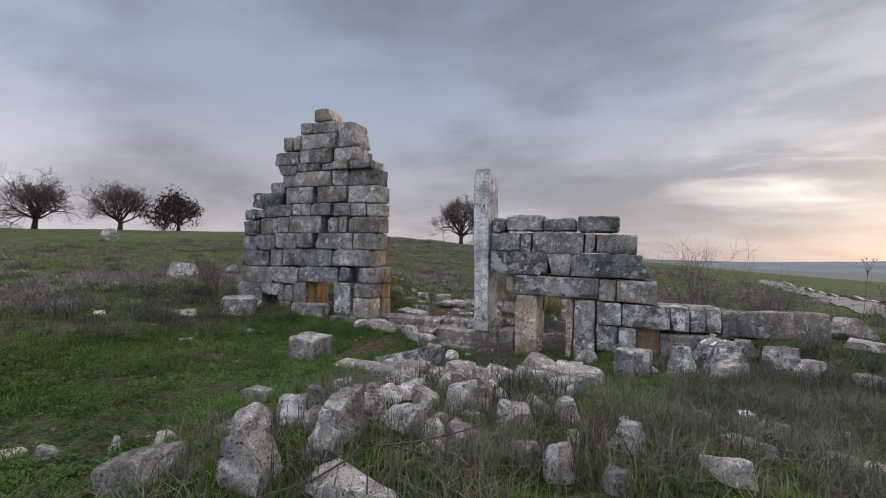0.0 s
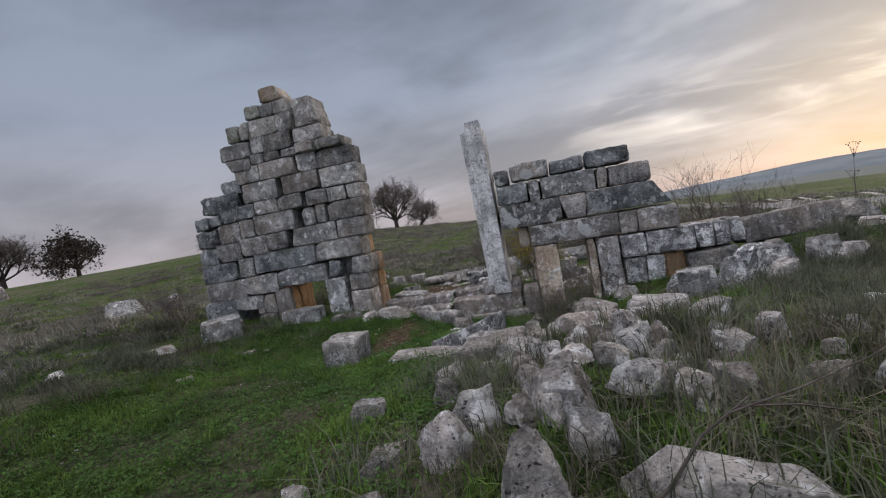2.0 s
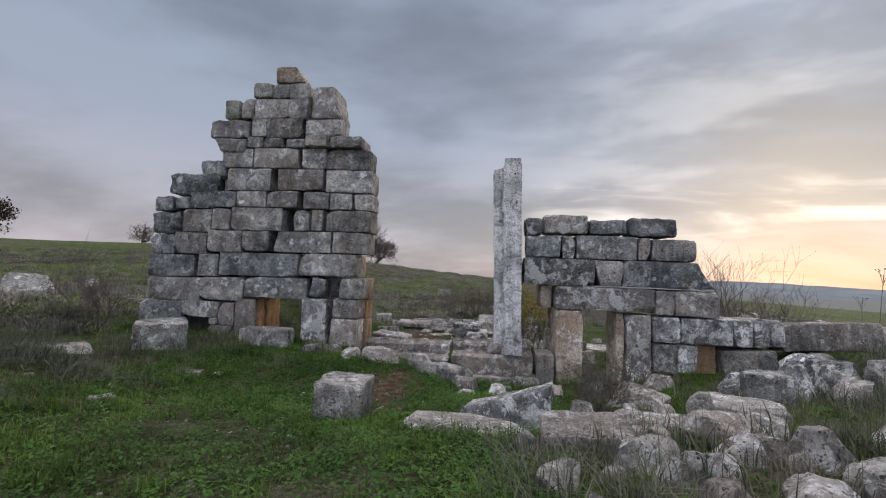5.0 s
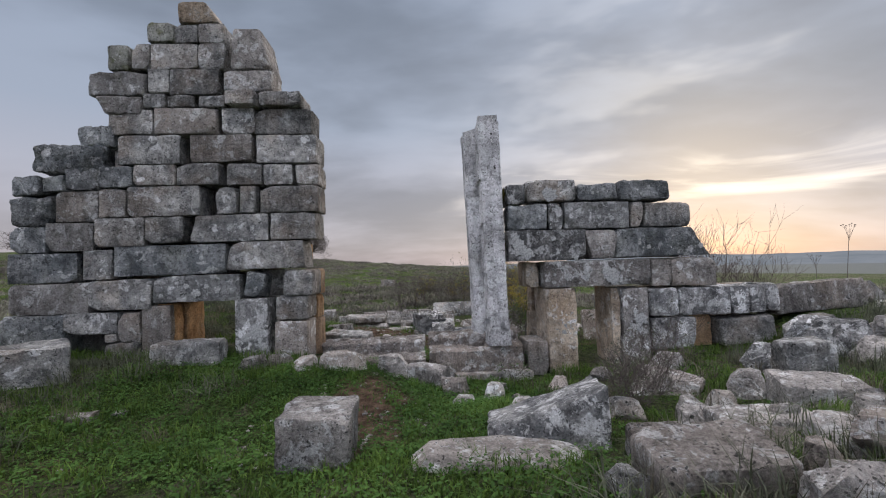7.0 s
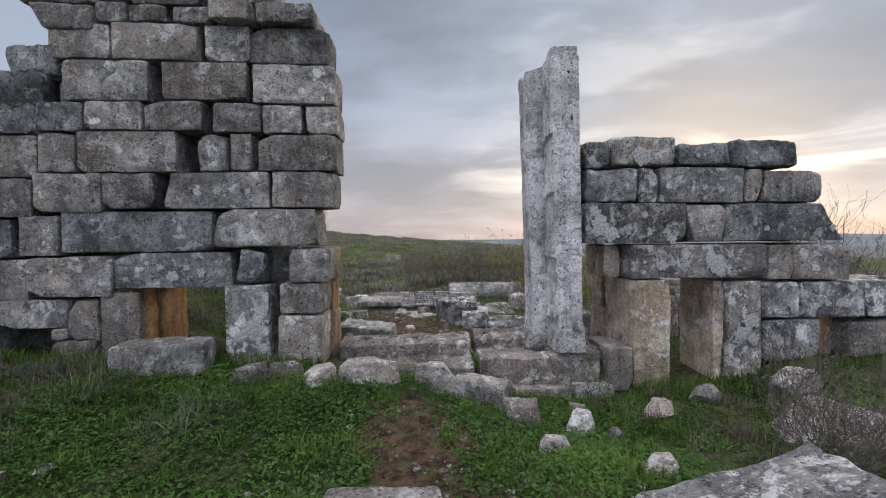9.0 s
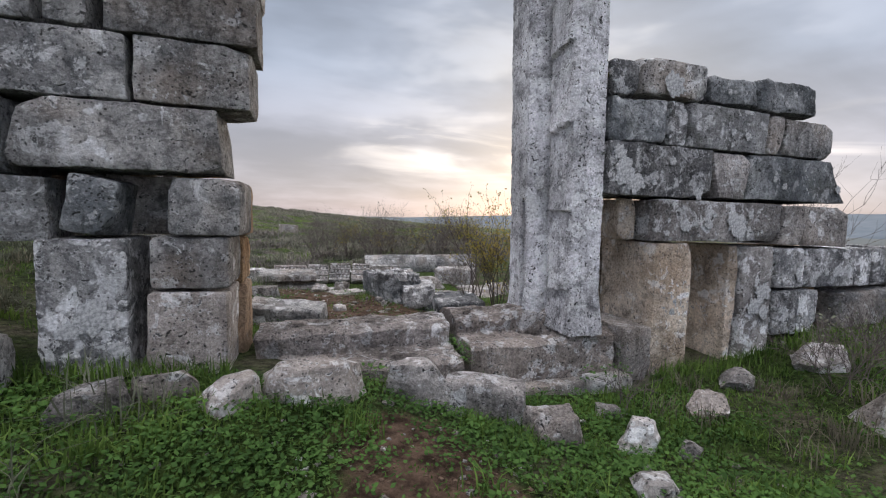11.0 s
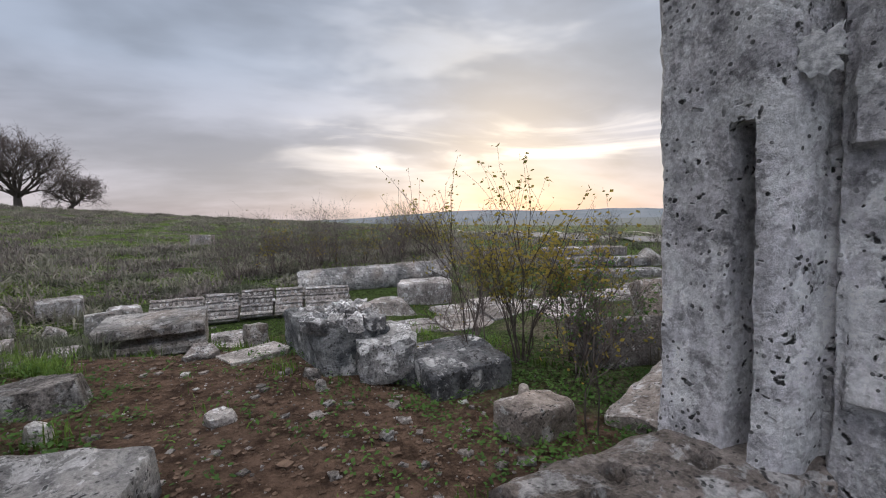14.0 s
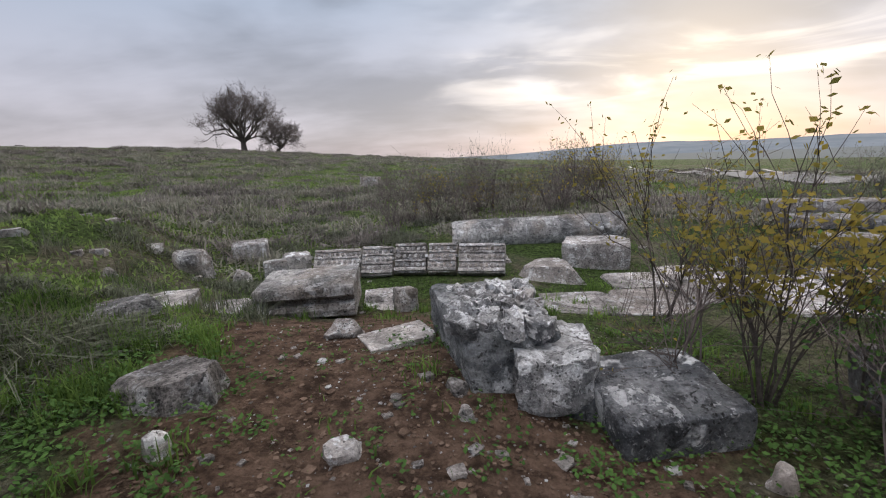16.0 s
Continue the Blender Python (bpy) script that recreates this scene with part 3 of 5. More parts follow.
# inner skin of the tall wall: warm, unweathered stone that shows in the gaps and at the broken end
inner = random.Random(11)
for z0, z1, lo, hi in ((0.0, 0.55, -11.4, -8.95), (0.55, 0.95, -11.4, -8.95), (0.95, 1.45, -11.4, -7.6), (1.45, 1.97, -11.4, -7.32), (1.97, 2.45, -11.3, -6.85),
                       (2.45, 2.95, -11.2, -6.85), (2.95, 3.36, -10.9, -6.75), (3.36, 3.86, -10.6, -6.8), (3.86, 4.34, -9.9, -6.85), (4.34, 4.6, -9.9, -7.0), (4.6, 5.04, -9.6, -7.3), (5.04, 5.5, -9.4, -7.5)):
    x = lo
    while x < hi - 0.3:
        x2 = min(hi, x + inner.uniform(0.6, 1.3))
        if hi - x2 < 0.3:
            x2 = hi
        put_block(TALL, x, x2, z0, z1, RUST if z1 < 1.0 else TAN if z1 < 2.5 else GREY, y0=FACE + 0.64, depth=0.48, edge=0.04)
        x = x2
course(TALL, [(-7.1, -6.50, -0.25, 0.5), (-7.05, -6.52, 0.5, 0.95), (-7.0, -6.48, 0.95, 1.45)], RUST, y0=FACE + 0.62, depth=0.5, edge=0.06)
put_block(TALL, -7.3, -6.72, 1.5, 1.95, RUST, y0=FACE + 0.64, depth=0.5)
course(TALL, [(-7.80, -7.26, 0.0, 0.95)], DARK, y0=FACE + 0.62, depth=0.5)

# wall with the small doorway
course(LOW, [(-2.96, -2.62, 2.50, 2.88)], LICHEN, edge=0.05)
course(LOW, [(-2.58, -1.68, 2.54, 2.95)], GREY, edge=0.06)
course(LOW, [(-1.66, -0.90, 2.54, 2.86)], DARK, edge=0.08, amp=0.03)
course(LOW, [(-0.86, 0.07, 2.52, 2.91)], DARK, edge=0.09, amp=0.03)
course(LOW, [(-2.94, -2.22, 2.03, 2.49)], DARK, edge=0.06, amp=0.04)
course(LOW, [(-2.20, -1.95, 2.03, 2.51)], LICHEN)
course(LOW, [(-1.92, -0.71, 2.02, 2.52)], DARK)
course(LOW, [(-0.68, -0.44, 2.03, 2.50), (-0.43, 0.45, 2.02, 2.48)], GREY, edge=0.05)
course(LOW, [(-2.98, -1.53, 1.46, 2.03)], LICHEN)
put_block(LOW, -1.50, -0.97, 1.47, 2.0, PALE, taper=(-0.07, 0.05, 0.07, -0.06))
put_block(LOW, -0.98, 0.60, 1.48, 2.02, DARK, taper=(0.02, -0.15, -0.02, 0.19))
course(LOW, [(-2.33, -0.35, 0.97, 1.45)], LICHEN)
course(LOW, [(-0.34, 0.03, 0.93, 1.43), (0.03, 0.88, 0.92, 1.44)], GREY)
course(LOW, [(-2.30, -1.76, -0.9, 0.96)], TAN, edge=0.025, depth=0.9, name="door_jamb")
course(LOW, [(-0.89, -0.41, -0.9, 0.92)], LICHEN, depth=0.9, name="door_jamb")
course(LOW, [(-0.38, 0.15, 0.38, 0.90), (0.16, 1.14, 0.37, 0.90), (1.14, 1.51, 0.37, 0.90), (1.52, 1.81, 0.38, 0.90), (1.81, 2.10, 0.40, 0.92)], LICHEN, edge=0.045)
course(LOW, [(-0.36, 0.08, -0.22, 0.36), (0.09, 0.47, -0.22, 0.36)], LICHEN, edge=0.045)
course(LOW, [(0.46, 0.98, -0.3, 0.36)], RUST, y0=FACE + 0.35, depth=0.4)
# sheltered tan reveals of the doorway and the lintel end
course(LOW, [(-1.08, -0.90, -0.9, 0.93)], TAN, y0=FACE + 0.10, depth=0.8, edge=0.02, name="door_jamb")
course(LOW, [(-2.62, -2.36, 0.97, 1.45)], TAN, y0=FACE + 0.22, depth=0.7, edge=0.05)
course(LOW, [(-2.36, -1.72, 0.45, 0.97), (-2.40, -1.78, -0.9, 0.45)], TAN, y0=FACE + 0.92, depth=0.35, edge=0.04)
# inner skin
for z0, z1, lo, hi in ((-0.55, 0.36, -0.38, 2.0), (0.36, 0.9, -0.38, 2.1), (0.95, 1.45, -2.2, 0.85), (1.46, 2.02, -2.9, 0.6), (2.03, 2.5, -2.85, 0.4)):
    x = lo
    while x < hi - 0.3:
        x2 = min(hi, x + inner.uniform(0.6, 1.2))
        x2 = hi if hi - x2 < 0.3 else x2
        put_block(LOW, x, x2, z0, z1, TAN, y0=FACE + 0.64, depth=0.3, edge=0.04)
        x = x2


def door_pillar():
    """The standing jamb of the great door: a monolith whose reveal carries two fasciae, a bar slot and sunk panels."""
    prof = [(-3.00, 9.97), (-3.00, 10.86), (-3.08, 10.97), (-3.52, 10.97), (-3.55, 10.94), (-3.55, 10.665), (-3.55, 10.645), (-3.55, 10.595), (-3.55, 10.575), (-3.545, 10.54), (-3.50, 10.50),
            (-3.40, 10.475), (-3.31, 10.465), (-3.295, 10.445), (-3.335, 10.425), (-3.335, 10.41), (-3.33, 10.06), (-3.33, 10.00), (-3.30, 9.97)]
    ring = []
    for (ax, ay), (bx, by) in zip(prof, prof[1:] + prof[:1]):
        n = max(1, int(math.hypot(bx - ax, by - ay) / 0.03))
        ring += [(ax + (bx - ax) * k / n, ay + (by - ay) * k / n) for k in range(n)]
    zs = np.linspace(-0.02, 4.14, 150)
    verts, faces, k = [], [], len(ring)
    for j, z in enumerate(zs):
        foot = max(0.0, 0.42 - z)
        for x, y in ring:
            px, py, top = x, y, z
            reveal = x < -3.2
            if reveal and 10.585 < y < 10.655 and 0.12 < z < 1.40:
                px += 0.14 + 0.02 * math.sin(z * 9)
            # sunk panels on the front fascia: proud above, cut back under each lip
            if reveal and 10.02 < y < 10.40:
                for lip, high in ((0.42, 0.62), (1.27, 0.72), (2.14, 0.70), (2.95, 0.75)):
                    tilt = (y - 10.2) * (0.14 if lip != 1.27 else 0.0)
                    u = (z - lip + tilt) / high
                    if 0 <= u < 1:
                        px -= 0.05 * (1 - u) ** 2
            if reveal:
                px -= 0.12 * foot
            else:
                px += 0.05 * foot
            if y < 10.05:
                py -= 0.12 * foot
            # the rear part is broken off lower than the front
            if y > 10.40:
                top = min(z, 3.98 + 0.06 * math.sin(y * 17 + x * 9))
            elif y > 10.22:
                top = min(z, 4.06)
            if z > 4.02:
                px += (-3.16 - px) * 0.12
            px -= (0.030 if reveal else 0.018) * z
            verts.append((px, py, top))
        if j:
            o = (j - 1) * k
            for i in range(k):
                i2 = (i + 1) % k
                faces.append((o + i, o + i2, o + k + i2, o + k + i))
    faces.append(tuple(range(k))[::-1])
    top = len(verts)
    verts.append((-3.2, 10.3, 4.08))
    o = (len(zs) - 1) * k
    faces += [(o + i, o + (i + 1) % k, top) for i in range(k)]
    v = np.array(verts) - np.array((-3.3, 10.42, 0))
    v = rough(rough(v, 3, 0.009, 4.0), 9, 0.007, 21.0)
    ob = link("door_pillar", v, faces, WHITISH, place=pose(-3.3, 10.42, 0), sharp=30)
    return tagged(ob, "tall pitted grey stone door jamb standing on the threshold", "pillar")


PILLAR = door_pillar()


def threshold(name, x0, x1, z_tread, z_top, mat, seed, bowls=(), turn=0.0, drop=0.0, rise=0.0):
    """A great sill stone: a lower tread in front, a rounded ledge behind it."""
    prof = [(9.98, -0.95), (9.97, z_tread - 0.03), (10.02, z_tread), (10.38, z_tread + 0.015), (10.41, z_tread + 0.03), (10.40, z_top - 0.05), (10.45, z_top), (10.70, z_top + 0.015),
            (10.92, z_top - 0.01), (10.98, z_top - 0.06), (10.98, -0.95)]
    ring = []
    for (ay, az), (by, bz) in zip(prof, prof[1:]):
        n = max(1, int(math.hypot(by - ay, bz - az) / 0.022))
        ring += [(ay + (by - ay) * k / n, az + (bz - az) * k / n) for k in range(n)]
    ring.append(prof[-1])
    n = int((x1 - x0) / 0.020)
    verts, faces, k = [], [], len(ring)
    for j in range(n + 1):
        x = x0 + (x1 - x0) * j / n
        for y, z in ring:
            zz = z + (drop * (1 - j / n) + rise * float(ease(-3.42, -3.32, x))) * (1 if z > -0.4 else 0)
            for bx, by, rx, ry, deep in bowls:
                d = math.hypot((x - bx) / rx, (y - by) / ry)
                zz -= deep * max(0.0, 1 - d ** 6) if z > -0.25 else 0
            verts.append((x, y, zz))
        if j:
            o = (j - 1) * k
            faces += [(o + i, o + k + i, o + k + (i + 1) % k, o + (i + 1) % k) for i in range(k)]
    faces.append(tuple(range(k)))
    o = n * k
    faces.append(tuple(range(o, o + k))[::-1])
    c = np.array(((x0 + x1) / 2, 10.48, 0))
    v = rough(np.array(verts) - c, seed, 0.028, 3.5)
    ob = link("threshold_stone", v, faces, mat, place=pose(*c, 0, 0, turn))
    return tagged(ob, name, "threshold")


threshold("long worn brown threshold stone with a grooved tread", -6.42, -4.52, -0.17, 0.08, BROWN, 21, turn=0.0, drop=-0.03,
          bowls=[(x, y, 0.055, 0.045, 0.15) for x, y in ((-6.05, 10.62), (-5.62, 10.72), (-5.34, 10.60), (-5.02, 10.80), (-4.74, 10.60), (-4.70, 10.82), (-4.88, 10.70), (-4.62, 10.70), (-5.12, 10.20))])
threshold("worn grey threshold stone with a hollowed basin under the door jamb", -4.44, -2.76, -0.07, 0.13, BROWN, 22, rise=0.06,
          bowls=[(-3.54, 10.33, 0.22, 0.10, 0.16)] + [(x, y, 0.05, 0.045, 0.15) for x, y in ((-4.2, 10.70), (-4.28, 10.56), (-4.02, 10.80), (-3.70, 10.66))])
v, f = boulder(0.40, 0.17, 0.08, 615, 3, 0.02, 0.03, 0.2)
tagged(link("basin_soil", v, f, plain_noise("wet_brown_soil", (0.022, 0.015, 0.010), (0.075, 0.048, 0.032), 18.0, 0.8, 0.8, 0.02), place=pose(-3.54, 10.33, -0.20)), "wet brown soil lying in the hollowed basin", "soil")
FOOT = wall_empty("threshold_step", -3.6, 9.9, -0.6, "low grey stone step course under the threshold")
course(FOOT, [(-4.9, -4.0, -0.80, -0.44), (-4.0, -3.2, -0.8, -0.46), (-3.18, -2.62, -0.80, -0.44)], GREY, y0=9.80, depth=0.5, edge=0.05)
course(FOOT, [(-2.70, -2.32, -0.58, 0.04), (-2.66, -2.34, -0.9, -0.58)], GREY, y0=9.90, depth=0.75, edge=0.05)


def lichen_crust(parent, x, z, r, seed, y=FACE - 0.012, across="x"):
    """A thin white lichen rosette grown flat on the stone."""
    rnd = random.Random(seed)
    n, verts, faces = 40, [], []
    for ring, (k, up) in enumerate(((1.0, 0.0), (0.93, 0.004), (0.45, 0.005))):
        for i in range(n):
            t = 2 * math.pi * i / n
            q = r * 0.8 * k * (1 + 0.55 * noise.noise((math.cos(t) * 2.6, math.sin(t) * 2.6, seed * 1.7)) + 0.16 * rnd.uniform(-1, 1))
            verts.append((q * math.cos(t), -up, q * math.sin(t) * 1.05))
        if ring:
            o = (ring - 1) * n
            faces += [(o + i, o + (i + 1) % n, o + n + (i + 1) % n, o + n + i) for i in range(n)]
    faces.append(tuple(range(2 * n, 3 * n)))
    o = link("lichen_crust", verts, faces, CRUST, smooth=False)
    o.parent = parent
    o.matrix_parent_inverse = Matrix.Translation(-Vector(parent.location))
    o.matrix_basis = pose(x, y, z, 0, 0, 0 if across == "x" else -90)
    return o


for i, (x, y, z, r) in enumerate(((-3.0, 10.2, 1.78, 0.20), (-3.0, 10.38, 1.64, 0.16), (-2.985, 10.15, 2.72, 0.14))):
    patch_ = lichen_crust(LOW, x, z, r, 760 + i, y, "y")
    patch_.name = "moss_patch"
    patch_.data.materials[0] = MOSS
spot = lichen_crust(PILLAR, 0, 0, 0.085, 690)
spot.matrix_parent_inverse = Matrix()
spot.matrix_basis = pose(-0.195, 0.02, 1.60, 0, 0, -62)
for i, (x, z, r) in enumerate(((-7.45, 0.38, 0.15), (-7.62, 0.28, 0.09), (-7.32, 0.12, 0.08), (-8.62, 1.22, 0.06), (-8.45, 1.10, 0.09), (-8.28, 1.20, 0.05), (-8.1, 1.14, 0.07), (-8.9, 1.12, 0.04))):
    lichen_crust(TALL, x, z, r, 700 + i)
for i, (x, z, r) in enumerate(((-2.18, 2.67, 0.15), (-1.05, 2.2, 0.06), (-2.78, 1.72, 0.17), (-2.62, 1.6, 0.12), (-2.85, 1.9, 0.10), (-1.75, 1.52, 0.08), (-1.55, 1.18, 0.07), (-1.15, 1.2, 0.16), (-1.05, 1.08, 0.12), (-1.9, 1.15, 0.08),
                               (-0.6, 0.35, 0.15), (-0.72, 0.18, 0.12), (-0.55, 0.1, 0.1), (-2.05, 0.25, 0.12), (0.02, 0.55, 0.08), (0.75, 0.6, 0.07), (1.9, 0.65, 0.1), (0.6, 1.66, 0.06))):
    lichen_crust(LOW, x, z, r, 720 + i)
specks = random.Random(770)
for i in range(44):
    z0, lo, hi = specks.choice(((2.2, -2.85, 0.3), (1.75, -2.9, -1.6), (1.75, -0.85, 0.4), (1.2, -2.2, -0.4), (1.2, -2.2, -0.4), (0.65, -0.3, 1.9), (0.65, -0.3, 1.9), (0.05, -0.3, 0.4), (2.7, -2.5, 0.0)))
    lichen_crust(LOW, specks.uniform(lo, hi), z0 + specks.uniform(-0.17, 0.17), specks.uniform(0.018, 0.055), 800 + i)

# ---------- fallen stones ----------
TONE = {DARK_SHADED: "very dark grey", GREY: "grey", DARK: "dark grey", PALE: "pale", BROWN: "brownish", LICHEN: "lichen-spotted grey", TAN: "tan"}
made = 100


def fallen(shape, x, y, w, d, h, turn, mat, z=None, tip=0.0, roll=0.0):
    global made
    made += 1
    rnd = random.Random(made)
    h = min(h, 0.8 * w) if shape == "rock" else h * 0.65 if shape == "slab" else h
    sunk = 0.05 + 0.12 * h
    full = h + sunk
    base = ground_z(x, y) if z is None else z
    if shape == "rock":
        v, f = boulder(w, d, full, made, 11, 0.026, 0.055, 0.46, 0.28)
        name, label = "fallen_stone", "broken %s limestone lump lying in the grass" % TONE[mat]
    elif shape == "slab":
        v, f = boulder(w, d, full, made, 8, 0.022, 0.06, 0.34, 0.20)
        name, label = "stone_slab", "flat %s limestone slab lying on the ground" % TONE[mat]
    else:
        v, f = ashlar(w, d, full, made, 0.03, 0.02, 0.075, 5)
        name, label = "fallen_block", "squared %s limestone block fallen in the grass" % TONE[mat]
    m = pose(x, y, base - sunk + full / 2, tip + rnd.uniform(-5, 5), roll + rnd.uniform(-5, 5), turn + rnd.uniform(-12, 12))
    return tagged(link(name, v, f, mat, place=m), label, "stone", "fallen temple stones")


def fallen_rock(*a, **k):
    return fallen("rock", *a, **k)


def spike(x, y, w, d, h, turn, mat):
    """A broken stone that stands up to a blunt point."""
    global made
    made += 1
    v, f = boulder(w, d, h + 0.14, made, 9, 0.02, 0.05, 0.3, 0.62)
    m = pose(x, y, ground_z(x, y) - 0.07 + h / 2, 3, -4, turn)
    return tagged(link("fallen_stone", v, f, mat, place=m), "pointed %s limestone lump standing in the grass" % TONE[mat], "stone", "fallen temple stones")


def fallen_slab(*a, **k):
    return fallen("slab", *a, **k)


def fallen_block(*a, **k):
    return fallen("block", *a, **k)


# the stone heap beside the path
fallen_rock(-2.00, 2.52, 0.56, 0.44, 0.34, -20, PALE)
fallen_rock(-2.24, 2.86, 0.34, 0.28, 0.24, 10, PALE)
fallen_rock(-2.58, 2.52, 0.36, 0.36, 0.30, 35, GREY, tip=8)
fallen_rock(-2.74, 2.24, 0.40, 0.36, 0.28, 50, PALE)
spike(-2.20, 1.66, 0.42, 0.36, 0.42, 12, PALE)
fallen_rock(-1.90, 2.12, 0.32, 0.28, 0.22, 20, GREY)
fallen_slab(-1.34, 1.72, 0.98, 0.36, 0.26, -16, PALE, tip=4, roll=7)
fallen_slab(-3.78, 3.26, 0.40, 0.28, 0.22, 14, PALE)
fallen_slab(-3.30, 2.45, 0.46, 0.36, 0.12, 10, GREY)
fallen_rock(-2.45, 4.36, 0.58, 0.46, 0.34, -9, PALE)
fallen_block(-2.78, 4.98, 0.78, 0.50, 0.30, -14, PALE, tip=5)
fallen_rock(-2.02, 3.30, 0.34, 0.30, 0.26, 31, PALE)
fallen_rock(-1.48, 2.72, 0.46, 0.40, 0.30, -30, GREY)
fallen_rock(-0.22, 2.48, 0.30, 0.30, 0.26, 7, PALE, tip=10)
fallen_rock(0.22, 3.08, 0.42, 0.34, 0.22, -2, PALE)
fallen_rock(-0.74, 3.28, 0.42, 0.34, 0.22, 16, PALE)
fallen_rock(-0.30, 3.75, 0.34, 0.30, 0.22, 40, PALE)
fallen_rock(-1.30, 5.05, 0.72, 0.50, 0.20, -20, PALE)
fallen_rock(-1.36, 4.22, 0.46, 0.40, 0.30, 12, PALE)
fallen_rock(-1.40, 3.65, 0.40, 0.36, 0.26, 60, GREY)
fallen_rock(-0.45, 4.6, 0.60, 0.46, 0.24, 15, GREY)
fallen_rock(-0.9, 5.6, 0.6, 0.5, 0.20, 70, PALE)
fallen_rock(-1.75, 4.75, 0.55, 0.45, 0.26, 35, BROWN)
fallen_rock(-3.05, 3.35, 0.34, 0.28, 0.22, 8, PALE)
fallen_rock(-1.84, 6.5, 0.56, 0.44, 0.24, 8, PALE)
fallen_block(-0.50, 6.60, 0.78, 0.50, 0.26, -18, PALE, tip=6)
v, f = ashlar(1.22, 0.78, 0.74, 640, 0.03, 0.018, 0.06, 5)
v = np.array(v)
u = np.clip(v[:, 0] / 1.22 + 0.5, 0, 1)
up = v[:, 2] > -0.2
v[:, 2] = np.where(up, v[:, 2] - 0.36 * (1 - u) ** 0.8, v[:, 2])
v[:, 0] = np.where(up, v[:, 0] - 0.16 * u, v[:, 0])
tagged(link("fallen_block", v.tolist(), f, LICHEN, place=pose(-3.33, 6.42, ground_z(-3.33, 6.42) + 0.13, -8, 0, -10)), "wedge-shaped lichened limestone block sunk in the grass", "stone", "fallen temple stones")
fallen_slab(-3.84, 5.84, 1.70, 0.70, 0.12, -3, PALE, tip=5)
fallen_block(-2.36, 5.45, 1.20, 0.62, 0.26, -14, PALE, z=-0.14, tip=5)
fallen_block(-5.46, 6.18, 0.60, 0.62, 0.36, 8, PALE, z=-0.08)
fallen_block(-1.66, 5.92, 0.76, 0.46, 0.16, -12, PALE)
fallen_rock(-1.22, 7.95, 1.05, 0.66, 0.42, -24, PALE, z=-0.40, roll=6)
fallen_rock(-0.62, 7.40, 0.60, 0.44, 0.30, -14, PALE)
fallen_block(-8.38, 9.62, 1.02, 0.46, 0.34, 2, GREY)
fallen_rock(-10.35, 9.55, 0.26, 0.22, 0.22, 30, PALE)
fallen_slab(-5.06, 9.70, 0.56, 0.36, 0.40, -8, PALE, z=-0.30)
more = random.Random(90)
for _ in range(66):
    x, y = more.gauss(-1.35, 0.85), more.gauss(3.9, 1.0)
    if y > 1.9:
        s = more.uniform(0.16, 0.44)
        fallen_rock(x, y, s, s * 0.8, s * 0.48, more.uniform(0, 180), more.choice((PALE, PALE, GREY, BROWN)))
# the low run of wall beyond the doorway
fallen_block(3.02, 10.45, 1.84, 0.70, 0.44, -3, GREY, z=0.44)
fallen_rock(4.45, 10.75, 0.95, 0.70, 0.42, -10, GREY)
fallen_slab(4.40, 9.95, 1.00, 0.60, 0.18, -14, PALE)
fallen_rock(2.2, 11.3, 0.50, 0.40, 0.50, -10, GREY, z=0.45)
fallen_block(1.45, 10.2, 0.95, 0.55, 0.38, -6, GREY, z=-0.08)
# inside, behind the threshold
fallen_block(-3.28, 12.26, 0.56, 0.36, 0.25, 6, BROWN, z=-0.60)
fallen_block(-1.85, 12.08, 1.70, 0.46, 0.32, 10, BROWN, z=-0.66, tip=-8, roll=-6)
fallen_block(-3.38, 13.42, 0.86, 0.76, 0.38, -6, DARK_SHADED, z=-0.66, tip=6, roll=-3)
fallen_block(-6.22, 12.12, 1.00, 0.45, 0.24, -5, GREY, tip=8)
fallen_slab(-3.22, 1.58, 0.62, 0.42, 0.34, 8, PALE)
fallen_rock(-3.94, 2.26, 0.34, 0.27, 0.12, 55, PALE)
fallen_rock(-4.38, 2.08, 0.22, 0.18, 0.12, 60, PALE)
fallen_slab(1.05, 5.30, 0.44, 0.33, 0.13, -8, PALE)
fallen_rock(1.73, 5.18, 0.46, 0.37, 0.12, -15, BROWN)
fallen_slab(1.12, 3.96, 0.40, 0.30, 0.11, -12, PALE)
fallen_rock(1.29, 3.86, 0.25, 0.20, 0.12, -14, GREY)
fallen_rock(0.86, 3.08, 0.42, 0.33, 0.15, -11, PALE)
fallen_slab(2.04, 4.39, 0.73, 0.55, 0.08, -21, PALE)
fallen_slab(2.32, 5.46, 0.37, 0.28, 0.06, -20, PALE)
fallen_block(0.37, 7.71, 0.57, 0.40, 0.49, -1, GREY)
fallen_rock(1.17, 8.35, 0.71, 0.57, 0.62, -6, LICHEN)
fallen_rock(1.84, 8.15, 0.55, 0.44, 0.56, -11, PALE)
fallen_rock(2.34, 9.41, 0.71, 0.57, 0.26, -12, GREY)
fallen_rock(2.76, 8.77, 0.66, 0.53, 0.41, -16, PALE)
fallen_rock(3.22, 8.63, 0.64, 0.51, 0.23, -18, PALE)
fallen_slab(3.85, 8.51, 0.61, 0.46, 0.20, -22, BROWN)
fallen_rock(-16.57, 11.62, 1.57, 1.10, 0.63, 50, GREY)
fallen_slab(-10.33, 7.11, 0.89, 0.67, 0.16, 47, GREY)
fallen_rock(-10.22, 8.79, 0.78, 0.63, 0.41, 40, GREY)
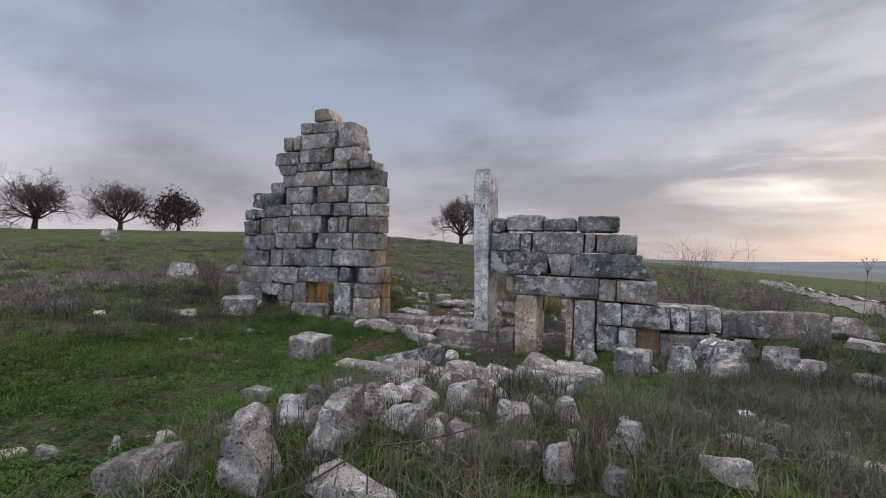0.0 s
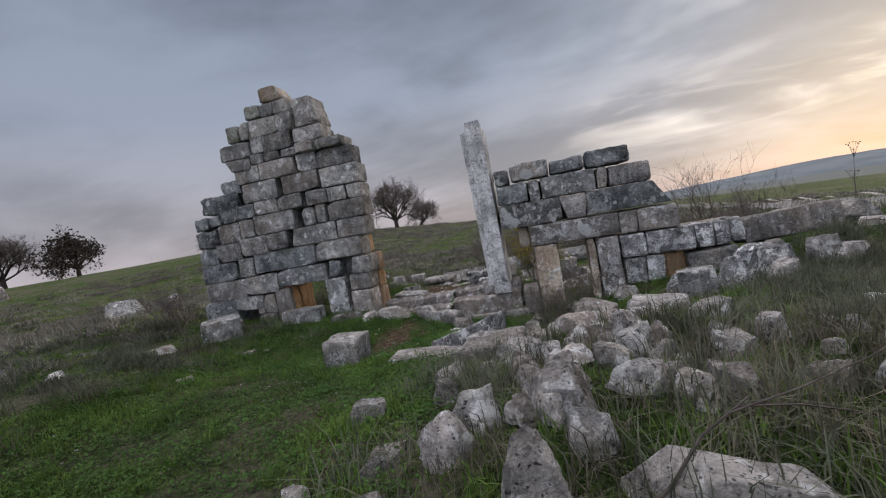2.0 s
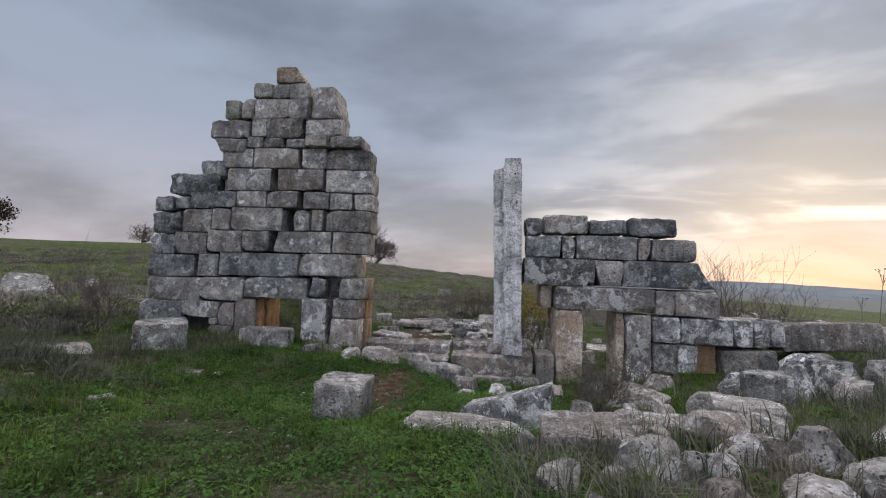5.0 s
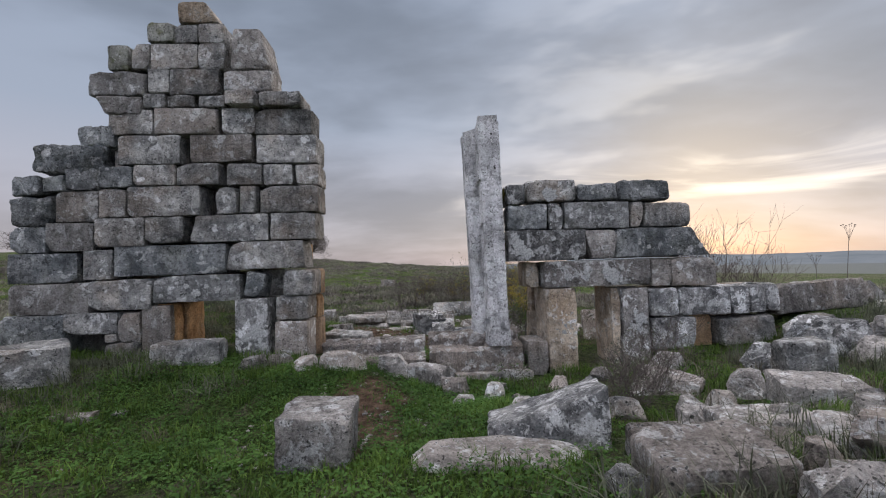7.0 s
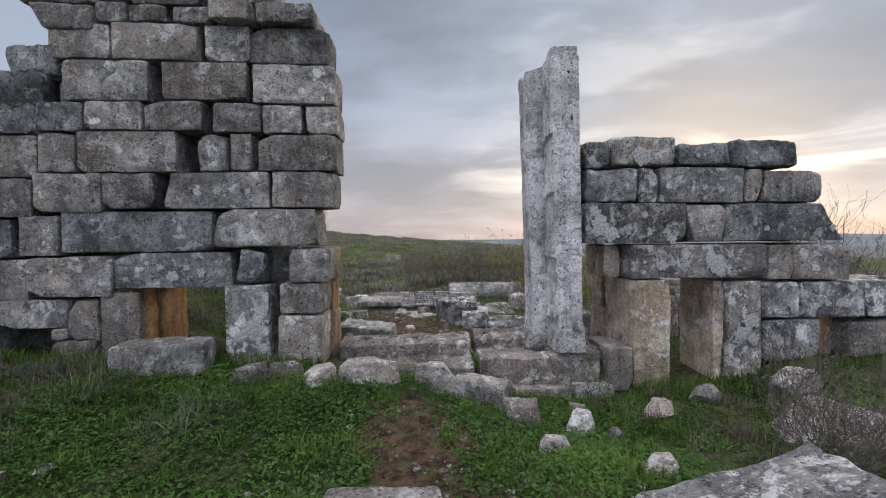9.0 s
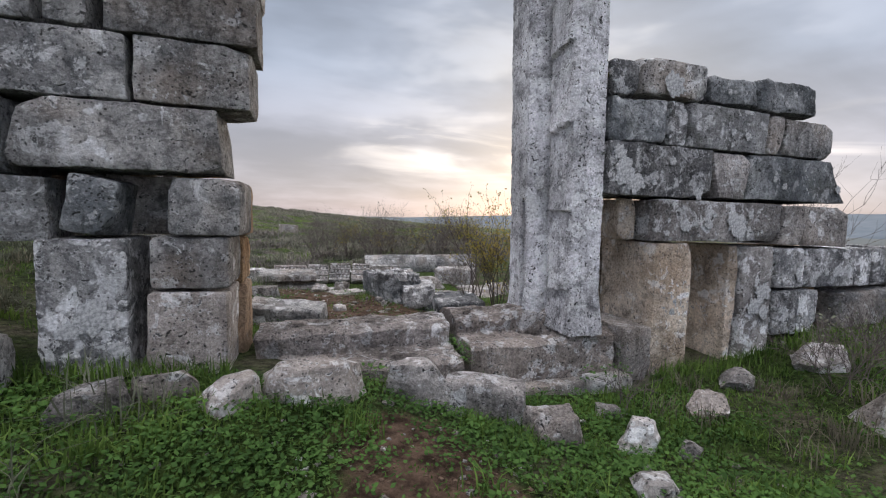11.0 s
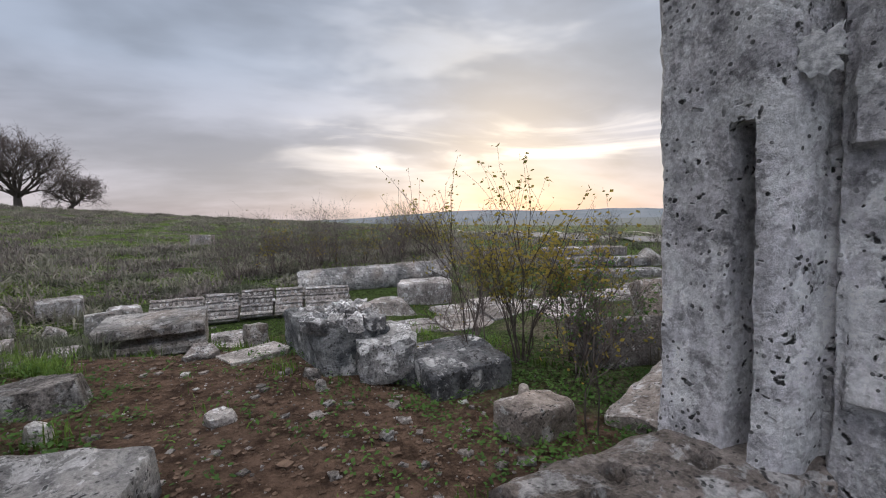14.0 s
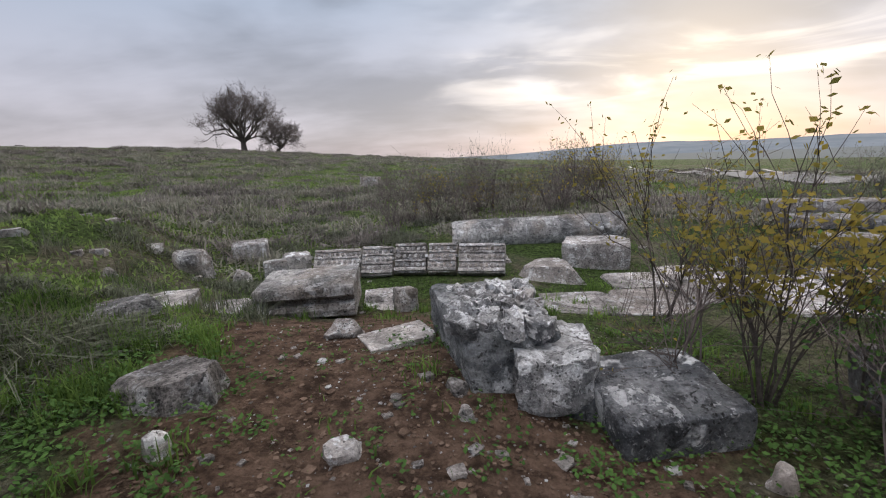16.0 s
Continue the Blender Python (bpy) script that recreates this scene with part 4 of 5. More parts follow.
fallen_rock(-20.91, 17.58, 0.88, 0.71, 0.47, 46, PALE)
fallen_rock(-10.36, 5.11, 0.49, 0.39, 0.15, 62, PALE)
fallen_slab(-5.06, 1.58, 0.26, 0.20, 0.06, 68, PALE)
fallen_rock(-4.80, 1.71, 0.24, 0.19, 0.12, 65, PALE)
fallen_rock(-48.43, 26.23, 2.13, 1.10, 1.14, 61, BROWN)
fallen_rock(-1.40, 6.73, 0.44, 0.35, 0.25, -35, GREY)
fallen_rock(-1.71, 5.13, 0.55, 0.44, 0.15, -45, PALE)
fallen_rock(0.40, 8.17, 0.94, 0.75, 0.41, -40, LICHEN)
fallen_rock(1.92, 9.35, 1.08, 0.86, 0.54, -43, LICHEN)
fallen_rock(1.95, 8.78, 0.99, 0.79, 0.52, -45, LICHEN)
fallen_rock(-4.03, 8.06, 0.48, 0.38, 0.12, -5, PALE)
fallen_slab(-7.22, 9.32, 0.56, 0.24, 0.26, 6, PALE)
fallen_slab(-6.90, 9.55, 0.44, 0.26, 0.28, 22, PALE)
fallen_slab(-6.44, 9.40, 0.44, 0.26, 0.30, 30, PALE)
fallen_block(-9.72, 8.23, 0.83, 0.58, 0.49, 41, GREY)
fallen_rock(-3.40, 7.36, 0.34, 0.27, 0.17, -13, PALE)
fallen_rock(-2.42, 6.85, 0.53, 0.42, 0.19, -25, GREY)
fallen_slab(-5.90, 9.56, 0.82, 0.50, 0.46, -1, PALE, z=-0.22)
fallen_block(-4.50, 9.52, 0.70, 0.32, 0.26, -34, PALE, z=-0.46, roll=8)
fallen_slab(-4.08, 9.02, 0.54, 0.36, 0.36, -12, PALE)
fallen_rock(-3.44, 8.80, 0.40, 0.34, 0.26, -20, PALE)
fallen_rock(-3.22, 8.56, 0.19, 0.15, 0.15, -50, PALE)
fallen_slab(-3.28, 9.40, 0.28, 0.20, 0.16, -20, PALE)
fallen_rock(-1.60, 9.40, 0.47, 0.37, 0.17, -54, PALE)
fallen_rock(-0.56, 9.37, 0.66, 0.53, 0.26, -73, PALE)
fallen_rock(-2.42, 9.12, 0.42, 0.30, 0.20, -48, BROWN)
fallen_slab(-6.67, 13.69, 0.84, 0.63, 0.25, 31, PALE)
fallen_block(-1.59, 18.44, 1.16, 0.81, 0.44, -24, PALE)
fallen_slab(-2.73, 17.74, 1.16, 0.87, 0.35, -18, PALE)
fallen_slab(-7.32, 14.89, 0.29, 0.22, 0.09, 30, PALE)
fallen_slab(-5.62, 16.92, 0.41, 0.31, 0.17, 6, PALE)
fallen_rock(-5.15, 16.45, 0.58, 0.47, 0.32, 2, GREY)
fallen_rock(-5.72, 14.76, 0.47, 0.38, 0.14, 11, PALE)
fallen_block(-7.50, 18.55, 0.41, 0.29, 0.39, 18, GREY)
fallen_block(-7.29, 19.15, 0.48, 0.34, 0.36, 16, PALE)
fallen_rock(-8.13, 18.50, 0.42, 0.34, 0.27, 23, PALE)
fallen_block(-8.49, 20.12, 0.70, 0.49, 0.34, 21, PALE)
fallen_rock(-8.84, 18.43, 0.81, 0.65, 0.38, 27, GREY)
fallen_rock(-9.49, 18.54, 0.37, 0.30, 0.16, 31, PALE)
fallen_slab(-10.69, 17.35, 0.46, 0.35, 0.13, 41, PALE)
fallen_block(-6.88, 31.29, 0.92, 0.65, 0.46, 5, GREY)
fallen_rock(-9.09, 16.74, 0.20, 0.16, 0.12, 35, PALE)
fallen_rock(-6.46, 13.04, 0.21, 0.17, 0.12, 35, PALE)
fallen_slab(-5.44, 13.03, 0.26, 0.19, 0.13, 12, PALE)
fallen_rock(-4.71, 13.30, 0.12, 0.09, 0.12, -6, PALE)
fallen_rock(-4.73, 13.62, 0.24, 0.19, 0.12, -5, PALE)
fallen_rock(-4.93, 13.82, 0.11, 0.08, 0.12, -1, PALE)
fallen_slab(-8.05, 15.14, 0.87, 0.65, 0.15, 36, GREY)
fallen_rock(-3.03, 12.76, 0.19, 0.16, 0.12, -46, PALE)
fallen_slab(0.29, 17.25, 0.37, 0.27, 0.18, -40, GREY)
fallen_rock(1.19, 14.26, 0.98, 0.79, 0.85, -57, GREY)
fallen_block(-1.50, 13.05, 0.95, 0.70, 0.42, -24, DARK_SHADED, tip=-12)
fallen_block(0.20, 13.75, 0.85, 0.30, 0.78, -14, BROWN, tip=-14)
fallen_rock(4.82, 17.78, 1.03, 0.82, 0.43, -52, GREY)
fallen_slab(1.52, 15.69, 1.28, 0.96, 0.15, -50, PALE)
fallen_rock(-1.15, 12.48, 0.61, 0.49, 0.22, -60, GREY)

# ---------- carved stones inside the temple ----------
def lathe_profile(prof, length, seed, mat, name, place, label, seg=0.06, amp=0.012):
    """A moulded stone: a closed outline (depth, height) drawn out along its length."""
    ring = []
    for (ay, az), (by, bz) in zip(prof, prof[1:] + prof[:1]):
        n = max(1, int(math.hypot(by - ay, bz - az) / seg))
        ring += [(ay + (by - ay) * k / n, az + (bz - az) * k / n) for k in range(n)]
    n, k = max(2, int(length / seg)), len(ring)
    verts = [((j / n - 0.5) * length, y, z) for j in range(n + 1) for y, z in ring]
    faces = [((j - 1) * k + i, j * k + i, j * k + (i + 1) % k, (j - 1) * k + (i + 1) % k) for j in range(1, n + 1) for i in range(k)]
    faces += [tuple(range(k)), tuple(range(n * k, n * k + k))[::-1]]
    ob = link(name, rough(np.array(verts), seed, amp, 6.0), faces, mat, place=place)
    return tagged(ob, label, "carved stone")


g = ground_z(-6.35, 15.9)
lathe_profile([(-0.42, 0.0), (-0.47, 0.04), (-0.48, 0.12), (-0.45, 0.17), (-0.37, 0.19), (-0.36, 0.24), (-0.44, 0.26), (-0.48, 0.29), (-0.48, 0.38), (-0.46, 0.41), (0.42, 0.42), (0.45, 0.38), (0.45, 0.0)], 1.18, 31, GREY,
              "moulded_base_stone", pose(-6.35, 16.34, g - 0.02, 1, 0, 2), "grey moulded stone base with a projecting upper edge lying on paving", seg=0.035, amp=0.010)


def frieze_block(x, y, z, w, turn, seed):
    """A ceiling coffer or frieze block leaning on the rubble: sunk bands and rows of small bosses."""
    e = new("frieze_block")
    e.matrix_world = pose(x, y, z, -34, 0, turn)
    tagged(e, "carved grey frieze block with worn bands and leaf rows", "carved stone", "row of carved frieze blocks")
    v, f = ashlar(w - 0.02, 0.22, 0.56, seed, 0.02, 0.014, 0.08, 2)
    b = link("body", v, f, PALE)
    b.parent = e
    for z0, hh, proud in ((0.23, 0.045, 0.03), (0.10, 0.03, 0.02), (-0.06, 0.03, 0.02), (-0.22, 0.06, 0.03)):
        v, f = ashlar(w - 0.03, proud * 2, hh, seed + 3, 0.008, 0.008, 0.06, 0)
        s = link("band", v + np.array((0, -0.115, z0)), f, PALE)
        s.parent = e
    p = Pile()
    n = int(w / 0.09)
    for row, dz in enumerate((0.165, 0.02, -0.14)):
        for i in range(n):
            v, f = box_grid(0.05, 0.05, 0.075, 0.03)
            v = v * (1 - 0.25 * np.abs(v[:, 2:3]) / 0.04)
            p.add((v + np.array(((i + 0.5 + 0.5 * (row % 2)) / n * w - w / 2, -0.115, dz))).tolist(), f)
    o = tagged(link("carving", p.v, p.f, GREY), kind="stuff")
    o.parent = e
    return e


fx, fy = -6.80, 18.55
for i, (w, up) in enumerate(((0.86, 0.0), (0.58, 0.02), (0.58, 0.05), (0.52, 0.06), (0.82, 0.06))):
    turn = -7 - 2 * i
    fx += w / 2 * math.cos(radians(turn))
    fy += w / 2 * math.sin(radians(turn))
    frieze_block(fx, fy, ground_z(fx, fy) + 0.20 + up, w, turn, 40 + i)
    fx += (w / 2 + 0.02) * math.cos(radians(turn))
    fy += (w / 2 + 0.02) * math.sin(radians(turn))


def column_drum(a, b, r, seed):
    """A fallen column shaft lying along a line, with a worn neck ring at one end."""
    a, b = Vector(a), Vector(b)
    n, k, verts, faces = 44, 40, [], []
    length = (b - a).length
    for j in range(n + 1):
        u = j / n
        rr = r * (1.06 - 0.10 * u)
        if u > 0.95:
            rr *= 1.05
        if u < 0.012 or u > 0.988:
            rr *= 0.95
        if abs(u - 0.62) < 0.012:
            rr *= 0.975
        for i in range(k):
            t = 2 * math.pi * i / k
            verts.append((rr * math.cos(t), rr * math.sin(t), (u - 0.5) * length))
        if j:
            o = (j - 1) * k
            faces += [(o + i, o + (i + 1) % k, o + k + (i + 1) % k, o + k + i) for i in range(k)]
    faces += [tuple(range(k))[::-1], tuple(range(n * k, n * k + k))]
    m = Matrix.Translation((a + b) / 2) @ (b - a).to_track_quat("Z", "X").to_matrix().to_4x4()
    return tagged(link("column_shaft", rough(np.array(verts), seed, 0.02, 3.0), faces, GREY, place=m), "smooth grey column shaft lying fallen on the ground", "column")


column_drum((-4.1, 20.35, ground_z(-4.1, 20.35) + 0.17), (-0.35, 19.95, ground_z(-0.35, 19.95) + 0.24), 0.36, 51)


def carved_capital():
    """A big corner block with worn acanthus carving on top and a broken projecting part."""
    e = new("carved_capital")
    z = ground_z(-4.4, 13.9) - 0.03
    e.location = (-4.44, 13.86, z)
    tagged(e, "large broken grey capital with worn leaf carving and white lichen", "carved stone")

    def piece(name, sx, sy, sz, x, y, zz, rx, ry, rz, seed, mat, amp, cuts=5):
        v, f = boulder(sx, sy, sz, seed, cuts, amp, 0.055, 0.22)
        o = link(name, v, f, mat)
        o.parent = e
        o.matrix_basis = pose(x, y, zz, rx, ry, rz)
        return o

    v, f = ashlar(0.80, 1.40, 0.60, 61, 0.03, 0.022, 0.06, 6, (0.0, -0.04, 0.07, -0.12))
    o = link("body", v, f, DARK)
    o.parent = e
    o.matrix_basis = pose(0.06, 0.48, 0.16, -2, 3, 8)
    piece("broken_corner", 0.56, 0.66, 0.34, 0.42, -0.20, 0.20, 6, -4, -10, 62, LICHEN, 0.05, 8)
    piece("lower_lip", 0.52, 0.44, 0.28, 0.46, -0.22, -0.06, -10, 4, -14, 63, DARK_SHADED, 0.018, 4)
    # worn acanthus: overlapping curled leaf tongues in rows across the top
    rnd = random.Random(64)
    for row in range(6):
        for col in range(4):
            x, y = -0.27 + 0.19 * col + rnd.uniform(-0.04, 0.04), -0.22 + 0.22 * row + rnd.uniform(-0.05, 0.05)
            w, ln, lift = rnd.uniform(0.17, 0.26), rnd.uniform(0.22, 0.32), rnd.uniform(0.04, 0.08)
            verts, faces = [], []
            for i in range(7):
                u = i / 6
                half = w / 2 * (math.sin(math.pi * (0.18 + 0.75 * u)) ** 0.7)
                for k in range(5):
                    q = (k - 2) / 2
                    up = lift * math.sin(math.pi * u * 0.8) + 0.025 * (1 - abs(q)) - 0.02 * (k % 2)
                    verts.append((q * half, -ln * (u - 0.5), up))
            for i in range(7):
                for k in range(5):
                    vx, vy, vz = verts[i * 5 + k]
                    verts.append((vx * 0.9, vy, -0.07))
            for i in range(6):
                for k in range(4):
                    a = i * 5 + k
                    faces += [(a, a + 5, a + 6, a + 1), (a + 35, a + 36, a + 41, a + 40)]
                a = i * 5
                faces += [(a, a + 35, a + 40, a + 5), (a + 4, a + 9, a + 44, a + 39)]
            faces += [(k, k + 1, k + 36, k + 35) for k in range(4)] + [(30 + k, 65 + k, 66 + k, 31 + k) for k in range(4)]
            o = link("leaf_carving", rough(np.array(verts), 70 + row * 4 + col, 0.012, 9.0), faces, LICHEN, sharp=40)
            o.parent = e
            o.matrix_basis = pose(0.05 + x + 0.02 * row, y + 0.1, 0.505 - 0.016 * row + rnd.uniform(-0.02, 0.02), rnd.uniform(-5, 5), rnd.uniform(-8, 8), rnd.uniform(-30, 30) + 8)
    return e


carved_capital()

# paving of large flat slabs behind the carved stones
PAVING = tagged(new("temple_pavement"), "large pale worn paving slabs set in the turf", "paving")
PAVING.location = (-4.0, 16.6, -0.8)
for i, (x, y, w, d, turn) in enumerate(((-8.05, 16.1, 0.62, 0.60, 8), (-7.42, 16.05, 0.66, 0.62, 4), (-5.45, 16.95, 0.62, 0.9, 4), (-5.2, 14.7, 0.66, 0.5, 24), (-2.78, 16.2, 0.98, 0.92, -6), (-1.82, 16.15, 0.92, 0.96, -8), (-0.85, 16.2, 0.96, 0.9, -10),
                                       (0.15, 16.1, 1.0, 0.9, -12), (1.2, 16.0, 1.1, 0.95, -14), (2.4, 15.8, 1.2, 1.0, -16), (-0.3, 15.25, 0.9, 0.7, -14), (-1.5, 17.15, 0.9, 0.8, -8), (-0.5, 17.2, 1.0, 0.8, -10))):
    v, f = boulder(w, d, 0.20, 400 + i, 4, 0.012, 0.08, 0.10)
    o = link("paving_slab", v, f, PALE)
    o.parent = PAVING
    o.matrix_parent_inverse = Matrix.Translation(-PAVING.location)
    o.matrix_basis = pose(x, y, ground_z(x, y) - 0.05, random.Random(i).uniform(-3, 3), 0, turn)
for i, (x, y, w) in enumerate(((2.9, 17.2, 2.2), (3.1, 17.9, 2.4), (3.2, 18.6, 2.2))):
    v, f = ashlar(w, 0.55, 0.22, 430 + i, 0.03, 0.02, 0.12, 2)
    tagged(link("stone_step", v, f, GREY, place=pose(x, y, ground_z(x, y) + 0.05 + 0.20 * i, 0, 0, -30)), "long grey stone step of the ruined temple stair", "step", "ruined temple steps")


# ---------- plants ----------
def blades(name, cx, cy, hgt, mat, label, category, wide=0.006, lean=0.5, seed=1, spread=0.0, curl=0.5, lift=0.0):
    """Many bent blades of grass as one mesh. cx, cy, hgt: arrays."""
    r = np.random.RandomState(seed)
    n = len(cx)
    a = r.uniform(0, 2 * np.pi, n)
    ln = np.abs(r.normal(0, lean, n))
    dx, dy = np.cos(a), np.sin(a)
    x, y = cx + dx * spread * r.uniform(0, 1, n), cy + dy * spread * r.uniform(0, 1, n)
    z = np.array(height(x, y)) - 0.01 + lift
    b = a + np.pi / 2 + r.uniform(-0.9, 0.9, n)
    w = wide * r.uniform(0.7, 1.4, n)
    wx, wy = np.cos(b) * w, np.sin(b) * w
    mid = 0.55 * hgt
    mx, my = x + dx * ln * mid * 0.6, y + dy * ln * mid * 0.6
    tx, ty = x + dx * ln * hgt * (1 + curl * 0.5), y + dy * ln * hgt * (1 + curl * 0.5)
    tz = z + hgt / np.sqrt(1 + ln ** 2 * (0.6 + curl))
    mz = z + mid / np.sqrt(1 + ln ** 2 * 0.5)
    v = np.stack([np.stack((x - wx, y - wy, z), -1), np.stack((x + wx, y + wy, z), -1), np.stack((mx + wx * 0.8, my + wy * 0.8, mz), -1),
                  np.stack((mx - wx * 0.8, my - wy * 0.8, mz), -1), np.stack((tx, ty, tz), -1)], 1).reshape(-1, 3)
    o = np.arange(n)[:, None] * 5
    loops = np.concatenate((o + np.array((0, 1, 2, 3)), o + np.array((3, 2, 4))), 1).reshape(-1)
    starts = np.stack((np.arange(n) * 7, np.arange(n) * 7 + 4), 1).reshape(-1)
    me = bpy.data.meshes.new(name)
    me.vertices.add(n * 5)
    me.vertices.foreach_set("co", v.reshape(-1))
    me.loops.add(n * 7)
    me.loops.foreach_set("vertex_index", loops)
    me.polygons.add(n * 2)
    me.polygons.foreach_set("loop_start", starts)
    me.materials.append(mat)
    me.update(calc_edges=True)
    me.validate()
    return tagged(new(name, me), label, category, kind="stuff")


SOIL = ((-5.35, 13.3, 1.5, 3.0), (-4.2, 12.3, 1.6, 1.2), (-5.2, 7.3, 0.55, 1.1), (-5.3, 8.5, 0.5, 0.9), (-6.1, 14.4, 0.9, 1.4))
STANDING = ((-11.9, -6.3, 9.9, 11.2), (-6.5, -2.2, 9.75, 11.05), (-2.4, 2.2, 9.9, 11.0))
dice = np.random.RandomState(4)


def turf(boxes, thin=0.9):
    """Random places in boxes (x0, x1, y0, y1, per square metre), left out on trodden soil and under walls."""
    xs, ys = [], []
    for x0, x1, y0, y1, per in boxes:
        n = int((x1 - x0) * (y1 - y0) * per)
        xs.append(dice.uniform(x0, x1, n))
        ys.append(dice.uniform(y0, y1, n))
    x, y = np.concatenate(xs), np.concatenate(ys)
    keep = np.ones(len(x), bool)
    wob = 0.35 * np.sin(x * 5.1) * np.sin(y * 4.3) + 0.25 * np.sin(x * 11 + y * 7)
    for sx, sy, rx, ry in SOIL:
        d = np.hypot((x - sx) / rx, (y - sy) / ry) + wob
        keep &= (d > 1.0) | (dice.uniform(0, 1, len(x)) > thin)
    for x0, x1, y0, y1 in STANDING:
        keep &= ~((x > x0) & (x < x1) & (y > y0) & (y < y1))
    return x[keep], y[keep]


def tufts(x, y, per, radius, seed):
    r = np.random.RandomState(seed)
    k = np.repeat(np.arange(len(x)), per)
    return x[k] + r.normal(0, radius, len(k)), y[k] + r.normal(0, radius, len(k)), k


x, y = turf(((-9, -3.2, 0.5, 9.7, 1400), (-14, -9, 2, 9.7, 420), (-3.2, 3, 5, 9.7, 950), (-3.2, 3.4, 0.6, 5, 520), (3, 8, 0, 10, 260), (-8.5, -2, 11, 18, 420), (-13, -8.5, 10.5, 22, 150), (-2, 4, 11, 20, 150), (-22, -9, 0, 2, 120), (-24, -14, 2, 20, 90)), 0.84)
patch = 0.5 + 0.5 * np.sin(x * 1.3 + 2 * np.sin(y * 0.9)) * np.sin(y * 1.7 + 1.3)
hg = (0.018 + 0.058 * patch ** 1.6) * dice.uniform(0.6, 1.5, len(x))
blades("short_grass", x, y, hg, GRASS, "short green winter grass on the slope", "grass", 0.006, 0.7, 2)
x, y = turf(((-9, -3, 0.5, 9.7, 3.4), (-6.8, -2, 9.0, 9.75, 8), (-14, -9, 2, 9.7, 2.2), (-3.2, 3, 5, 9.7, 3), (-9, -2, 11, 17, 4), (-8.6, -6.2, 11.4, 15.2, 24), (-3.2, 6, 0.4, 5, 5), (-6.4, -2.6, 11.1, 12.2, 5)))
x, y, k = tufts(x, y, 46, 0.07, 5)
blades("grass_tufts", x, y, np.random.RandomState(6).uniform(0.06, 0.18, len(x)), GRASS, "taller tufts of green grass", "grass", 0.0055, 0.55, 7)
x, y = turf(((-3.2, 2.2, 0.8, 5.2, 7), (-1.3, 0.6, 1.6, 3.8, 14), (1, 6, 0, 9.5, 1.6), (-13, -8, 2, 8, 1.1), (-9, -3, 4, 9, 0.35), (-3, 3, 6, 9.6, 2.6), (-10, -6.5, 11.5, 17, 1.4), (-1.5, 4, 11, 18, 2.2)))
x, y, k = tufts(x, y, 38, 0.075, 8)
tall = np.random.RandomState(9).uniform(0.10, 0.31, k.max() + 1)[k]
blades("dry_grass", x, y, tall * np.random.RandomState(10).uniform(0.5, 1.25, len(x)), STRAW, "dry straw-coloured grass tussocks among the stones", "grass", 0.0035, 0.55, 11, 0.03, 0.9)
x, y = turf(((-3.6, 2.4, 0.6, 5.6, 5), (0.5, 7, 3.5, 9.6, 8), (1.6, 5.2, 5.2, 8.4, 9), (-13, -8.5, 2, 9, 1.6), (-9.6, -7, 8.2, 9.6, 3), (-11, -6.5, 15, 18, 1.2), (5, 14, 4, 24, 1.6)))
x, y, k = tufts(x, y, 55, 0.13, 12)
tall = np.random.RandomState(13).uniform(0.16, 0.42, k.max() + 1)[k]
blades("scrub", x, y, tall * np.random.RandomState(14).uniform(0.4, 1.2, len(x)), SAGE, "grey-green thorny scrub on the slope", "scrub", 0.005, 0.8, 15, 0.05, 0.6)


def leaves(name, x, y, z, size, mat, label, category, seed, parent=None, droop=0.4):
    """Small pointed leaves, each a bent pair of faces."""
    r = np.random.RandomState(seed)
    verts, faces = [], []
    for px, py, pz in zip(x, y, z):
        a, t = r.uniform(0, 2 * math.pi), r.normal(0, droop)
        s = size * r.uniform(0.6, 1.3)
        u = Vector((math.cos(a) * math.cos(t), math.sin(a) * math.cos(t), math.sin(t)))
        w = u.orthogonal().normalized() if droop > 0.7 else Vector((-math.sin(a), math.cos(a), r.normal(0, 0.3))).normalized()
        p = Vector((px, py, pz))
        o = len(verts)
        verts += [p, p + u * s * 0.5 + w * s * 0.32, p + u * s, p + u * s * 0.5 - w * s * 0.32]
        faces += [(o, o + 1, o + 2, o + 3)]
    ob = link(name, verts, faces, mat, parent, smooth=False)
    return tagged(ob, label, category, kind="stuff") if parent is None else ob


x, y = turf(((-9, -3, 1, 6, 55), (-9, -3, 6, 9.7, 95), (-6.9, -2.2, 8.6, 9.8, 70), (-8.2, -6, 11.3, 14.6, 70), (-4.2, -2.0, 11.4, 13.2, 60), (-4, 3, 6, 9.5, 14), (-7.5, -1.8, 11, 15, 26), (-4.9, -2.4, 11.2, 13.2, 26)), 0.55)
x, y, k = tufts(x, y, 13, 0.06, 21)
z = height(x, y) + np.random.RandomState(22).uniform(0.01, 0.09, len(x))
leaves("low_weeds", x, y, z, 0.038, WEED, "low broad-leaved green weeds", "weeds", 23)

# scrub and rank grass out over the hillside
fx_, fy_ = [], []
for x0, x1, y0, y1, n in ((-45, -12, 4, 60, 1100), (-40, 10, 28, 80, 1500), (6, 40, 10, 60, 560), (-15, 4, 19, 30, 480), (-26, -12, 3, 20, 240)):
    fx_.append(dice.uniform(x0, x1, n))
    fy_.append(dice.uniform(y0, y1, n))
fx_, fy_ = np.concatenate(fx_), np.concatenate(fy_)
keep = ~((fx_ > -8) & (fx_ < 2) & (fy_ < 21.2))
fx_, fy_ = fx_[keep], fy_[keep]


